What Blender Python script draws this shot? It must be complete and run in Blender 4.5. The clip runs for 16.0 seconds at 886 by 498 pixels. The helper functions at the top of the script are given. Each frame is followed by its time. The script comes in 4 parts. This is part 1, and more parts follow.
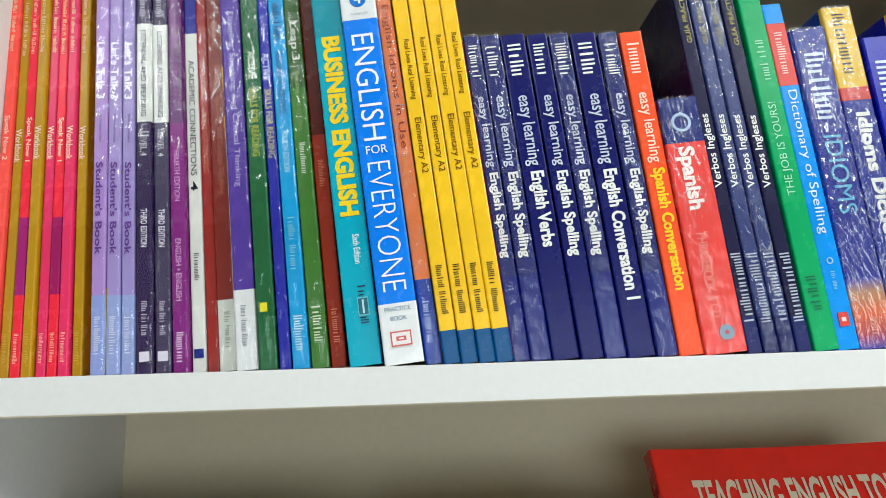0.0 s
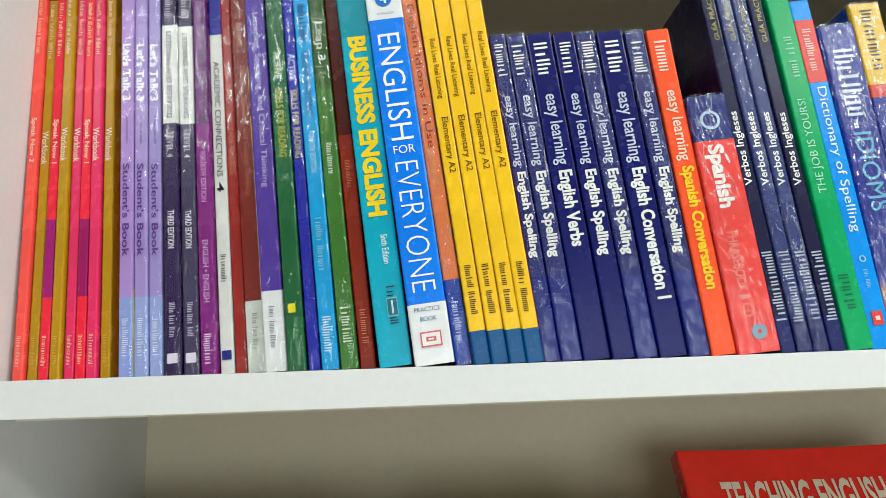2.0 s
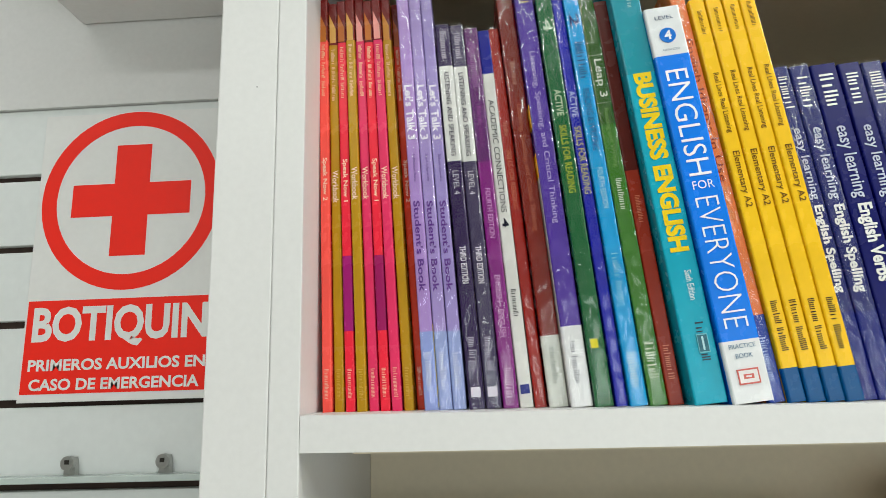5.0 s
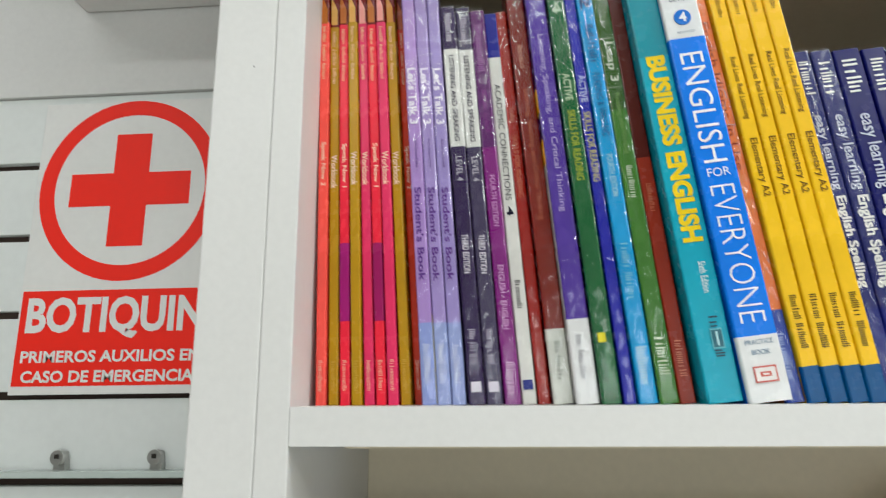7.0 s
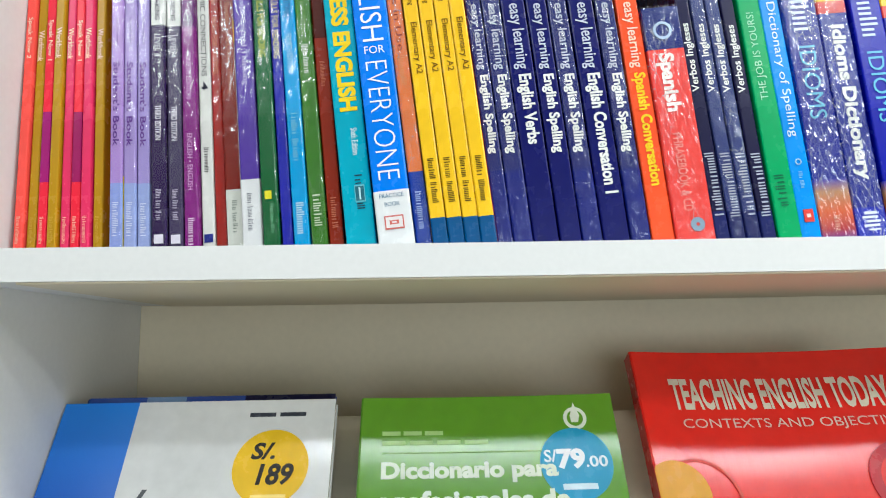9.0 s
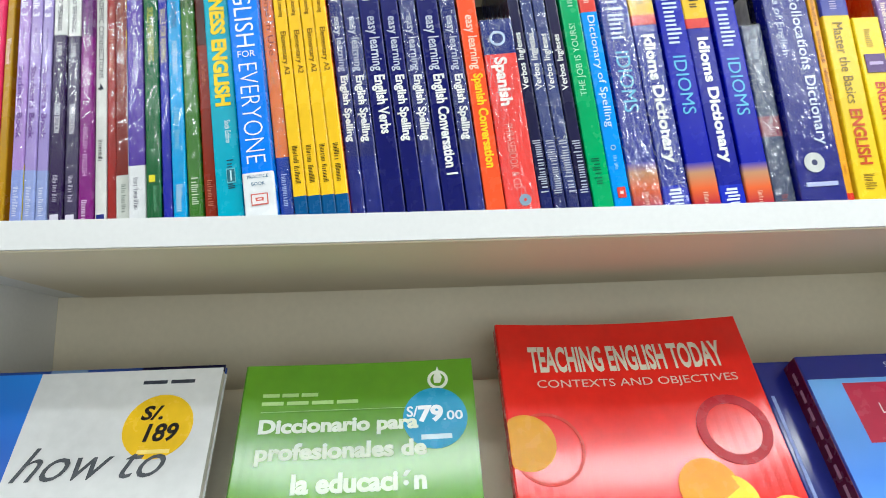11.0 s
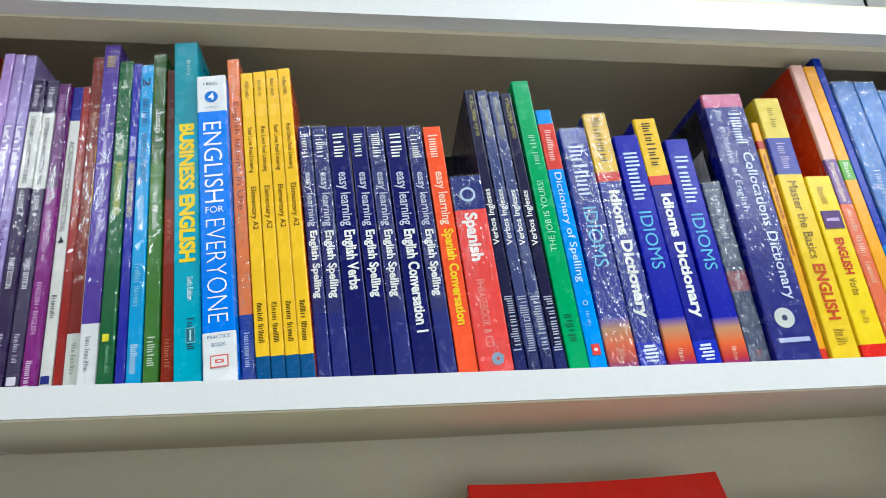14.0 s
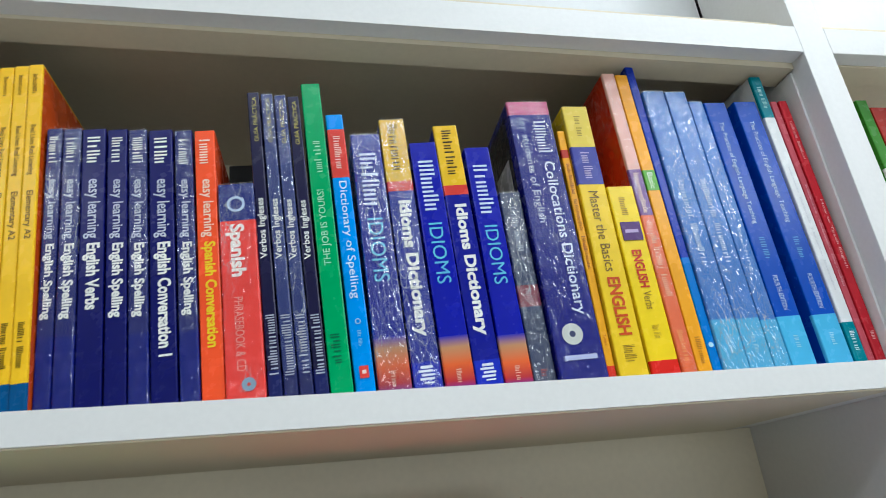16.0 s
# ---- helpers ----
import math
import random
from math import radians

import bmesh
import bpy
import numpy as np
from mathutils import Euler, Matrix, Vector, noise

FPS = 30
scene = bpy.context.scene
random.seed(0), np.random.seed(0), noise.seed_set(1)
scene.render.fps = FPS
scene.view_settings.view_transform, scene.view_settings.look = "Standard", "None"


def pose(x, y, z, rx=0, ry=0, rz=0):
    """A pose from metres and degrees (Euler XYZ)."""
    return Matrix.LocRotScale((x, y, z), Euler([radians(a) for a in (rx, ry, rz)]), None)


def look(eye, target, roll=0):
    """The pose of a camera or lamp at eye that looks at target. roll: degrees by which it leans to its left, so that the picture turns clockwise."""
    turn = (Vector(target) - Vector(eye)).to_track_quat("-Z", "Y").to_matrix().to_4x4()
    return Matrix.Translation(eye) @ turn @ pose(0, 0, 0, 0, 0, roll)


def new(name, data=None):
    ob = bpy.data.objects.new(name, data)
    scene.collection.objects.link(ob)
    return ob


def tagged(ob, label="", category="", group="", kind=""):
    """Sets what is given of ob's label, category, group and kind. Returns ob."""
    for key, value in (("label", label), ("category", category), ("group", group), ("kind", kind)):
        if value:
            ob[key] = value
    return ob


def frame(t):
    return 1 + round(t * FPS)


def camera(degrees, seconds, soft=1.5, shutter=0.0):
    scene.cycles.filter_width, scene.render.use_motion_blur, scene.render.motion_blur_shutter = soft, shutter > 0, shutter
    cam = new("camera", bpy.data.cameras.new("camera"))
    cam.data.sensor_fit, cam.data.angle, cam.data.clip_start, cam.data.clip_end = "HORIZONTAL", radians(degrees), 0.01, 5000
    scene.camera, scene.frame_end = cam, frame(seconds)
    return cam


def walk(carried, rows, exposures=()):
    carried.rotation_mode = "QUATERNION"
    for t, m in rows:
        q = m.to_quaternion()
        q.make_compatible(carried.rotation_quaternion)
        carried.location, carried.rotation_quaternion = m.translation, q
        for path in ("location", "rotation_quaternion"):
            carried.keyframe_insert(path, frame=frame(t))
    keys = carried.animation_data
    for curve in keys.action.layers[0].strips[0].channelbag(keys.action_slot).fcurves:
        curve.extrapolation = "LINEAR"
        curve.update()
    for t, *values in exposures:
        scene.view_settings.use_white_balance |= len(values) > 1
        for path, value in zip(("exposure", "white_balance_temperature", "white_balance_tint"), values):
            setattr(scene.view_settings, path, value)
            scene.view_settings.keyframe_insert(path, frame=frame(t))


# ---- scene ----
cam = camera(70.3, 16.0, 0.8, 0.3)
PATH = [
    (0, (0.268, -0.35, 1.497), (0.323, 1.615, 1.866), -2.1),
    (0.5, (0.277, -0.358, 1.511), (0.293, 1.613, 1.847), -2.3),
    (1, (0.265, -0.359, 1.5), (0.322, 1.602, 1.889), -2.3),
    (1.5, (0.254, -0.356, 1.497), (0.295, 1.614, 1.838), -1.7),
    (2, (0.254, -0.347, 1.496), (0.293, 1.617, 1.876), -2.3),
    (2.5, (0.231, -0.335, 1.491), (0.291, 1.631, 1.851), -2.3),
    (3, (0.207, -0.338, 1.488), (0.193, 1.634, 1.82), -2.3),
    (3.5, (0.17, -0.34, 1.497), (0.108, 1.626, 1.859), -1.8),
    (4, (0.131, -0.344, 1.506), (0.046, 1.615, 1.899), -1.7),
    (4.5, (0.118, -0.356, 1.515), (0.003, 1.598, 1.924), -2.2),
    (4.7, (0.109, -0.359, 1.515), (-0.002, 1.595, 1.928), -2.0),
    (6.8, (0.091, -0.337, 1.502), (-0.022, 1.597, 1.998), -0.7),
    (7, (0.106, -0.338, 1.505), (-0.028, 1.605, 1.958), -0.7),
    (7.5, (0.15, -0.326, 1.489), (0.087, 1.643, 1.834), -1.0),
    (8, (0.201, -0.34, 1.476), (0.191, 1.632, 1.809), -1.2),
    (8.5, (0.25, -0.354, 1.457), (0.285, 1.623, 1.761), -1.1),
    (9, (0.277, -0.37, 1.439), (0.304, 1.608, 1.737), -1.1),
    (9.2, (0.284, -0.374, 1.428), (0.316, 1.601, 1.742), -0.9),
    (11.3, (0.363, -0.439, 1.382), (0.488, 1.504, 1.838), -2.8),
    (11.5, (0.357, -0.45, 1.385), (0.51, 1.475, 1.906), -2.9),
    (12, (0.367, -0.472, 1.399), (0.539, 1.41, 2.054), -3.6),
    (12.5, (0.375, -0.434, 1.414), (0.573, 1.453, 2.047), -4.9),
    (13, (0.366, -0.42, 1.426), (0.563, 1.464, 2.068), -4.4),
    (13.5, (0.363, -0.413, 1.421), (0.571, 1.461, 2.089), -5.5),
    (14, (0.362, -0.422, 1.419), (0.561, 1.426, 2.159), -3.2),
    (14.5, (0.375, -0.417, 1.419), (0.655, 1.419, 2.162), -3.3),
    (15, (0.409, -0.425, 1.416), (0.812, 1.397, 2.135), -4.1),
    (15.5, (0.437, -0.422, 1.421), (0.905, 1.395, 2.113), -4.4),
    (16, (0.498, -0.403, 1.422), (0.856, 1.405, 2.199), -5.4),
]
walk(cam, [(t, look(eye, target, roll)) for t, eye, target, roll in PATH],
     exposures=((0.0, -1.15, 6270, 7), (4.5, -1.25, 6550, 7), (7.0, -1.32, 6500, 9), (9.0, -1.05, 6150, 8), (11.5, -1.02, 6100, 8), (13.0, -1.07, 5930, 8), (14.5, -1.3, 5950, 8), (16.0, -1.5, 5930, 8)))

# ---- light ----
def srgb(r, g, b):
    return tuple(((c / 255) / 12.92 if c / 255 <= 0.04045 else ((c / 255 + 0.055) / 1.055) ** 2.4) for c in (r, g, b))


world = bpy.data.worlds.new("room_air")
scene.world = world
world.use_nodes = True
world.node_tree.nodes["Background"].inputs[0].default_value = (0.8, 0.88, 1.0, 1)
world.node_tree.nodes["Background"].inputs[1].default_value = 0.035


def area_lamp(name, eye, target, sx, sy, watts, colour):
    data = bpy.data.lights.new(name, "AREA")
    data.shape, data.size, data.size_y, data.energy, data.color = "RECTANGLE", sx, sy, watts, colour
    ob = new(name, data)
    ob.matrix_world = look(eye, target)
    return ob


LAMP_COLOUR = (0.975, 1.0, 0.985)
for lx, ly, sx, sy, watts in ((-0.5, -0.5, 1.3, 0.26, 6), (1.45, -0.5, 1.3, 0.26, 44), (0.8, -1.07, 2.0, 0.13, 25), (-1.0, -1.8, 1.3, 0.26, 42), (2.2, -1.8, 1.3, 0.26, 60)):
    area_lamp("ceiling_tube_light", (lx, ly, 2.66), (lx, ly, 0), sx, sy, watts, LAMP_COLOUR)

# added fill lamp opposite the shelves; the window it stands for is assumed
area_lamp("front_fill_light", (1.35, -3.62, 1.1), (1.35, 0, 1.1), 2.9, 1.5, 74, (0.955, 1.0, 1.01))


# ---- materials ----
def node_material(name):
    mat = bpy.data.materials.new(name)
    mat.use_nodes = True
    tree = mat.node_tree
    return mat, tree.nodes, tree.links, tree.nodes["Principled BSDF"]


def surface(name, colour, rough=0.5, metal=0.0, grain=60.0, vary=0.05, bump=0.05, coat=0.0, stain=4.0, per_object=0.0):
    """A worn surface: fine grain and broad stains in colour and gloss, with a little relief."""
    mat, nodes, links, bsdf = node_material(name)
    coord = nodes.new("ShaderNodeTexCoord")
    fine, broad = nodes.new("ShaderNodeTexNoise"), nodes.new("ShaderNodeTexNoise")
    fine.inputs["Scale"].default_value, broad.inputs["Scale"].default_value = grain, stain
    fine.inputs["Detail"].default_value = 4
    for n in (fine, broad):
        links.new(coord.outputs["Object"], n.inputs["Vector"])
    add = nodes.new("ShaderNodeMath")
    add.operation = "ADD"
    links.new(fine.outputs["Fac"], add.inputs[0])
    links.new(broad.outputs["Fac"], add.inputs[1])
    ramp = nodes.new("ShaderNodeMapRange")
    ramp.inputs["From Min"].default_value, ramp.inputs["From Max"].default_value = 0.6, 1.4
    ramp.inputs["To Min"].default_value, ramp.inputs["To Max"].default_value = 1 - vary, 1 + vary * 0.4
    links.new(add.outputs[0], ramp.inputs["Value"])
    hsv = nodes.new("ShaderNodeHueSaturation")
    hsv.inputs["Color"].default_value = (*colour, 1)
    links.new(ramp.outputs[0], hsv.inputs["Value"])
    links.new(hsv.outputs[0], bsdf.inputs["Base Color"])
    rr = nodes.new("ShaderNodeMapRange")
    rr.inputs["To Min"].default_value, rr.inputs["To Max"].default_value = rough * 0.8, min(1, rough * 1.25)
    links.new(fine.outputs["Fac"], rr.inputs["Value"])
    links.new(rr.outputs[0], bsdf.inputs["Roughness"])
    bsdf.inputs["Metallic"].default_value = metal
    bsdf.inputs["Coat Weight"].default_value = coat
    bsdf.inputs["Specular IOR Level"].default_value = 0.32
    bsdf.inputs["Coat Roughness"].default_value = 0.12
    if bump:
        b = nodes.new("ShaderNodeBump")
        b.inputs["Strength"].default_value, b.inputs["Distance"].default_value = bump, 0.002
        links.new(add.outputs[0], b.inputs["Height"])
        links.new(b.outputs[0], bsdf.inputs["Normal"])
    return mat


PRINTS = {}


def printed(rgb, gloss=0.26):
    """Laminated printed card of one ink colour."""
    key = (rgb, gloss)
    if key not in PRINTS:
        PRINTS[key] = surface("printed_card", tuple(c ** 1.2 for c in srgb(*rgb)), rough=gloss, grain=90, vary=0.12, bump=0.06, coat=0.8 if gloss < 0.2 else 0.0, stain=18)
    return PRINTS[key]


def blended(name, stops, axis=2, gloss=0.28):
    """Printed card whose ink runs from colour to colour along the piece."""
    mat, nodes, links, bsdf = node_material(name)
    coord, sep, ramp = nodes.new("ShaderNodeTexCoord"), nodes.new("ShaderNodeSeparateXYZ"), nodes.new("ShaderNodeValToRGB")
    links.new(coord.outputs["Generated"], sep.inputs[0])
    links.new(sep.outputs[axis], ramp.inputs[0])
    el = ramp.color_ramp.elements
    while len(el) < len(stops):
        el.new(0.5)
    for e, (p, rgb) in zip(el, stops):
        e.position, e.color = p, (*(c ** 1.2 for c in srgb(*rgb)), 1)
    links.new(ramp.outputs[0], bsdf.inputs["Base Color"])
    bsdf.inputs["Roughness"].default_value = gloss
    bsdf.inputs["Coat Weight"].default_value = 0.25
    return mat


def film(sheen, low, high, most, scale, line_width=0.06, polish=0.14, waves=0.7):
    """Clear shrink film: thin and glossy, crease glints painted white where it is gathered."""
    mat, nodes, links, bsdf = node_material("shrink_film_painted_glints")
    nodes.remove(bsdf)
    coord, mapping, info, shift = nodes.new("ShaderNodeTexCoord"), nodes.new("ShaderNodeMapping"), nodes.new("ShaderNodeObjectInfo"), nodes.new("ShaderNodeVectorMath")
    mapping.inputs["Scale"].default_value, mapping.inputs["Rotation"].default_value = (1.0, 1.0, 0.3), (0, 0.35, 0)
    shift.operation = "ADD"
    links.new(coord.outputs["Object"], mapping.inputs[0])
    links.new(mapping.outputs[0], shift.inputs[0])
    links.new(info.outputs["Random"], shift.inputs[1])
    wobble, blot, cells = nodes.new("ShaderNodeTexNoise"), nodes.new("ShaderNodeTexNoise"), nodes.new("ShaderNodeTexVoronoi")
    wobble.inputs["Scale"].default_value, blot.inputs["Scale"].default_value, blot.inputs["Detail"].default_value = 160, 42, 3
    bend = nodes.new("ShaderNodeVectorMath")
    bend.operation = "MULTIPLY_ADD"
    bend.inputs[1].default_value = (0.006, 0.006, 0.006)
    for n in (wobble, blot):
        links.new(shift.outputs[0], n.inputs["Vector"])
    links.new(wobble.outputs["Color"], bend.inputs[0])
    links.new(shift.outputs[0], bend.inputs[2])
    cells.feature, cells.inputs["Scale"].default_value = "DISTANCE_TO_EDGE", scale
    links.new(bend.outputs[0], cells.inputs["Vector"])
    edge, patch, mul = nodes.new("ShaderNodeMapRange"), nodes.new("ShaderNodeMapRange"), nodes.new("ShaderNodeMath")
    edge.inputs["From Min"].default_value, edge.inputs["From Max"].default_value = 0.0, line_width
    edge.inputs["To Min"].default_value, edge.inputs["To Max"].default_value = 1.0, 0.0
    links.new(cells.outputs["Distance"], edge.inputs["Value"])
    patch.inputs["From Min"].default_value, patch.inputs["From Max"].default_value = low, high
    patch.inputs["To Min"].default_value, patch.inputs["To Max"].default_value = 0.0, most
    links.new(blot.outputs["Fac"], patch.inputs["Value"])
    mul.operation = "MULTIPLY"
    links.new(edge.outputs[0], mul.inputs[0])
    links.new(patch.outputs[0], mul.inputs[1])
    bump = nodes.new("ShaderNodeBump")
    bump.inputs["Strength"].default_value, bump.inputs["Distance"].default_value = waves, 0.0015
    links.new(blot.outputs["Fac"] if most < 0.3 else cells.outputs["Distance"], bump.inputs["Height"])
    gloss, sheer, mix = nodes.new("ShaderNodeBsdfGlossy"), nodes.new("ShaderNodeBsdfTransparent"), nodes.new("ShaderNodeMixShader")
    gloss.inputs["Roughness"].default_value, mix.inputs[0].default_value = polish, sheen
    links.new(bump.outputs[0], gloss.inputs["Normal"])
    links.new(sheer.outputs[0], mix.inputs[1])
    links.new(gloss.outputs[0], mix.inputs[2])
    # white diffuse lines stand in for lamp glints along the creases
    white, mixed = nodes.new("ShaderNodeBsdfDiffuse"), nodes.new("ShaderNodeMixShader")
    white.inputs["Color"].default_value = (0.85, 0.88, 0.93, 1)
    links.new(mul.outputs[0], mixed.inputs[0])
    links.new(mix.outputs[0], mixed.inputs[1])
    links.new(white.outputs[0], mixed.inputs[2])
    links.new(mixed.outputs[0], nodes["Material Output"].inputs["Surface"])
    return mat


WHITE = surface("white_melamine", (0.75, 0.745, 0.73), rough=0.38, grain=220, vary=0.05, bump=0.03, stain=5)
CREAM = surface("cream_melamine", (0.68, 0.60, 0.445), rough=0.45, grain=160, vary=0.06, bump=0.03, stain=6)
PAPER = surface("page_paper", (0.72, 0.68, 0.58), rough=0.85, grain=400, vary=0.15, bump=0.2, stain=30)
WALL = surface("room_paint", (0.5, 0.5, 0.48), rough=0.8, grain=40, vary=0.06, bump=0.05, stain=2)
SLAT = surface("slat_laminate", (0.77, 0.80, 0.785), rough=0.4, grain=120, vary=0.05, bump=0.03, stain=5)
GREY_PANEL = surface("grey_laminate", (0.66, 0.67, 0.67), rough=0.35, grain=120, vary=0.05, bump=0.03, stain=4)
GROOVE = surface("groove_wood", (0.055, 0.034, 0.026), rough=0.7, grain=90, vary=0.3, bump=0.2, stain=12)
FLOOR = surface("floor_tile", (0.55, 0.53, 0.49), rough=0.35, grain=30, vary=0.2, bump=0.03, stain=2)
STEEL = surface("zinc_steel", (0.5, 0.5, 0.48), rough=0.35, metal=0.9, grain=300, vary=0.2, bump=0.1, stain=40)
DARK = surface("dark_slot", (0.03, 0.025, 0.02), rough=0.6, grain=200, vary=0.3, bump=0.1)
GLASSY = surface("greenish_glass_edge", (0.55, 0.62, 0.59), rough=0.15, grain=60, vary=0.1, bump=0.02)
VINYL_RED = surface("red_vinyl", srgb(252, 40, 22), rough=0.5, grain=120, vary=0.05, bump=0.03, stain=10)
VINYL_WHITE = surface("sign_board_white", (0.80, 0.80, 0.78), rough=0.5, grain=120, vary=0.05, bump=0.03, stain=8)
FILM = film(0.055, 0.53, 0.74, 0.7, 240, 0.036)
# for course books, mostly unwrapped: a layer added to give streaky highlights
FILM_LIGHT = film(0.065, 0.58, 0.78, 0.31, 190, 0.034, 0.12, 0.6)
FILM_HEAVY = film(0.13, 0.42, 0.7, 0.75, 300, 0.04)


# ---- builders ----
def part(name, bm, material, parent, label=""):
    mesh = bpy.data.meshes.new(name)
    bm.to_mesh(mesh)
    bm.free()
    mesh.materials.append(material)
    ob = new(name, mesh)
    if parent:
        ob.parent = parent
    if label:
        tagged(ob, label)
    return ob


def box(x0, x1, y0, y1, z0, z1, bevel=0.0):
    bm = bmesh.new()
    bmesh.ops.create_cube(bm, size=1)
    for v in bm.verts:
        v.co = Vector((x0 + (v.co.x + 0.5) * (x1 - x0), y0 + (v.co.y + 0.5) * (y1 - y0), z0 + (v.co.z + 0.5) * (z1 - z0)))
    if bevel:
        bmesh.ops.bevel(bm, geom=bm.edges[:], offset=bevel, segments=2, affect="EDGES", profile=0.5)
    return bm


def prism(outline, z0, z1):
    """A closed outline in x and y, raised from z0 to z1."""
    bm = bmesh.new()
    low = [bm.verts.new((x, y, z0)) for x, y in outline]
    high = [bm.verts.new((x, y, z1)) for x, y in outline]
    n = len(outline)
    for i in range(n):
        bm.faces.new((low[i], low[(i + 1) % n], high[(i + 1) % n], high[i]))
    bm.faces.new(low[::-1])
    bm.faces.new(high)
    bmesh.ops.recalc_face_normals(bm, faces=bm.faces[:])
    return bm


def slab(outline, y0, y1):
    """A closed outline in x and z, with its depth from y0 to y1."""
    bm = prism(outline, 0, 1)
    for v in bm.verts:
        v.co = Vector((v.co.x, y0 + (y1 - y0) * v.co.z, v.co.y))
    bmesh.ops.recalc_face_normals(bm, faces=bm.faces[:])
    return bm


def disc(cx, cz, r, y0, y1, n=40, inner=0.0):
    if not inner:
        return slab([(cx + r * math.cos(2 * math.pi * i / n), cz + r * math.sin(2 * math.pi * i / n)) for i in range(n)], y0, y1)
    bm = bmesh.new()
    rings = []
    for rad, y in ((r, y0), (inner, y0), (inner, y1), (r, y1)):
        rings.append([bm.verts.new((cx + rad * math.cos(2 * math.pi * i / n), y, cz + rad * math.sin(2 * math.pi * i / n))) for i in range(n)])
    for a in range(4):
        for i in range(n):
            bm.faces.new((rings[a][i], rings[a][(i + 1) % n], rings[(a + 1) % 4][(i + 1) % n], rings[(a + 1) % 4][i]))
    bmesh.ops.recalc_face_normals(bm, faces=bm.faces[:])
    return bm


def root(name, label, category, m, group="", kind=""):
    ob = new(name)
    ob.empty_display_size = 0.02
    ob.matrix_world = m
    return tagged(ob, label, category, group, kind)


GLYPHS = {}


def letters(text, bold):
    """Flat letter shapes of the built-in font, as points in the unit square and faces."""
    key = (text, bold)
    if key not in GLYPHS:
        curve = bpy.data.curves.new("letter_shapes", "FONT")
        curve.body, curve.resolution_u, curve.offset = text, 3, bold
        ob = bpy.data.objects.new("letter_shapes", curve)
        scene.collection.objects.link(ob)
        mesh = bpy.data.meshes.new_from_object(ob.evaluated_get(bpy.context.evaluated_depsgraph_get()))
        co = np.array([v.co[:2] for v in mesh.vertices])
        lo, hi = co.min(0), co.max(0)
        GLYPHS[key] = ((co - lo) / (hi - lo), [tuple(p.vertices) for p in mesh.polygons])
        bpy.data.objects.remove(ob)
        bpy.data.curves.remove(curve)
        bpy.data.meshes.remove(mesh)
    return GLYPHS[key]


def lettering(text, origin, along, up, length, height, material, parent, bold=0.0, slant=0.0):
    """Writing that starts at origin, runs along one direction and stands up in another."""
    co, faces = letters(text, bold)
    o, a, u = Vector(origin), Vector(along) * length, Vector(up) * height
    bm = bmesh.new()
    verts = [bm.verts.new(o + a * (x + slant * y) + u * y) for x, y in co]
    for f in faces:
        try:
            bm.faces.new([verts[i] for i in f])
        except ValueError:
            pass
    return part("lettering", bm, material, parent)


def down(p):
    """Share of a spine's height, counted from its foot, for a mark a share p of the way down."""
    return 1 - 1.258 * p / (1 + 0.258 * p)


SKIN = 0.00012


def spine_outline(w, d, grow=0.0, r=0.0011):
    g = grow
    return [(-g, d), (-g, r), (r * 0.29, r * 0.29 - g), (r, -g), (w - r, -g), (w - r * 0.29, r * 0.29 - g), (w + g, r), (w + g, d)]


def name_bars(words, mid, y, z1, z0, tall, mat, ob, upward=False):
    """A name or mark that is not lettered: plain short bars of its size, word by word."""
    flip = -1 if upward else 1
    seed = random.Random(int(abs(z0) * 1e5) + words)
    bm = bmesh.new()
    for i in range(words):
        a, b = z1 + (z0 - z1) * (i + 0.03) / words, z1 + (z0 - z1) * (i + 0.9) / words
        n = max(3, round(abs(b - a) / (tall * 0.62)))
        step, low = (b - a) / n, mid - flip * tall / 2
        for j in range(n):
            p = a + step * j
            high = low + flip * tall * (1.0 if j == 0 or seed.random() < 0.25 else 0.74)
            ticks = ((0.0, 0.24), (0.5, 0.74)) if seed.random() < 0.7 else ((0.25, 0.53),)
            for t0, t1 in ticks:
                bm.faces.new([bm.verts.new((x, y, z)) for x, z in ((low, p + step * t1), (high, p + step * t1), (high, p + step * t0), (low, p + step * t0))])
    tagged(part("name_bar", bm, mat, ob), kind="stuff")


def sag(x):
    """How far the loaded shelf hangs down, x metres from its left end."""
    return 0.0074 * max(0.0, x) * max(0.0, 0.936 - x) / 0.876


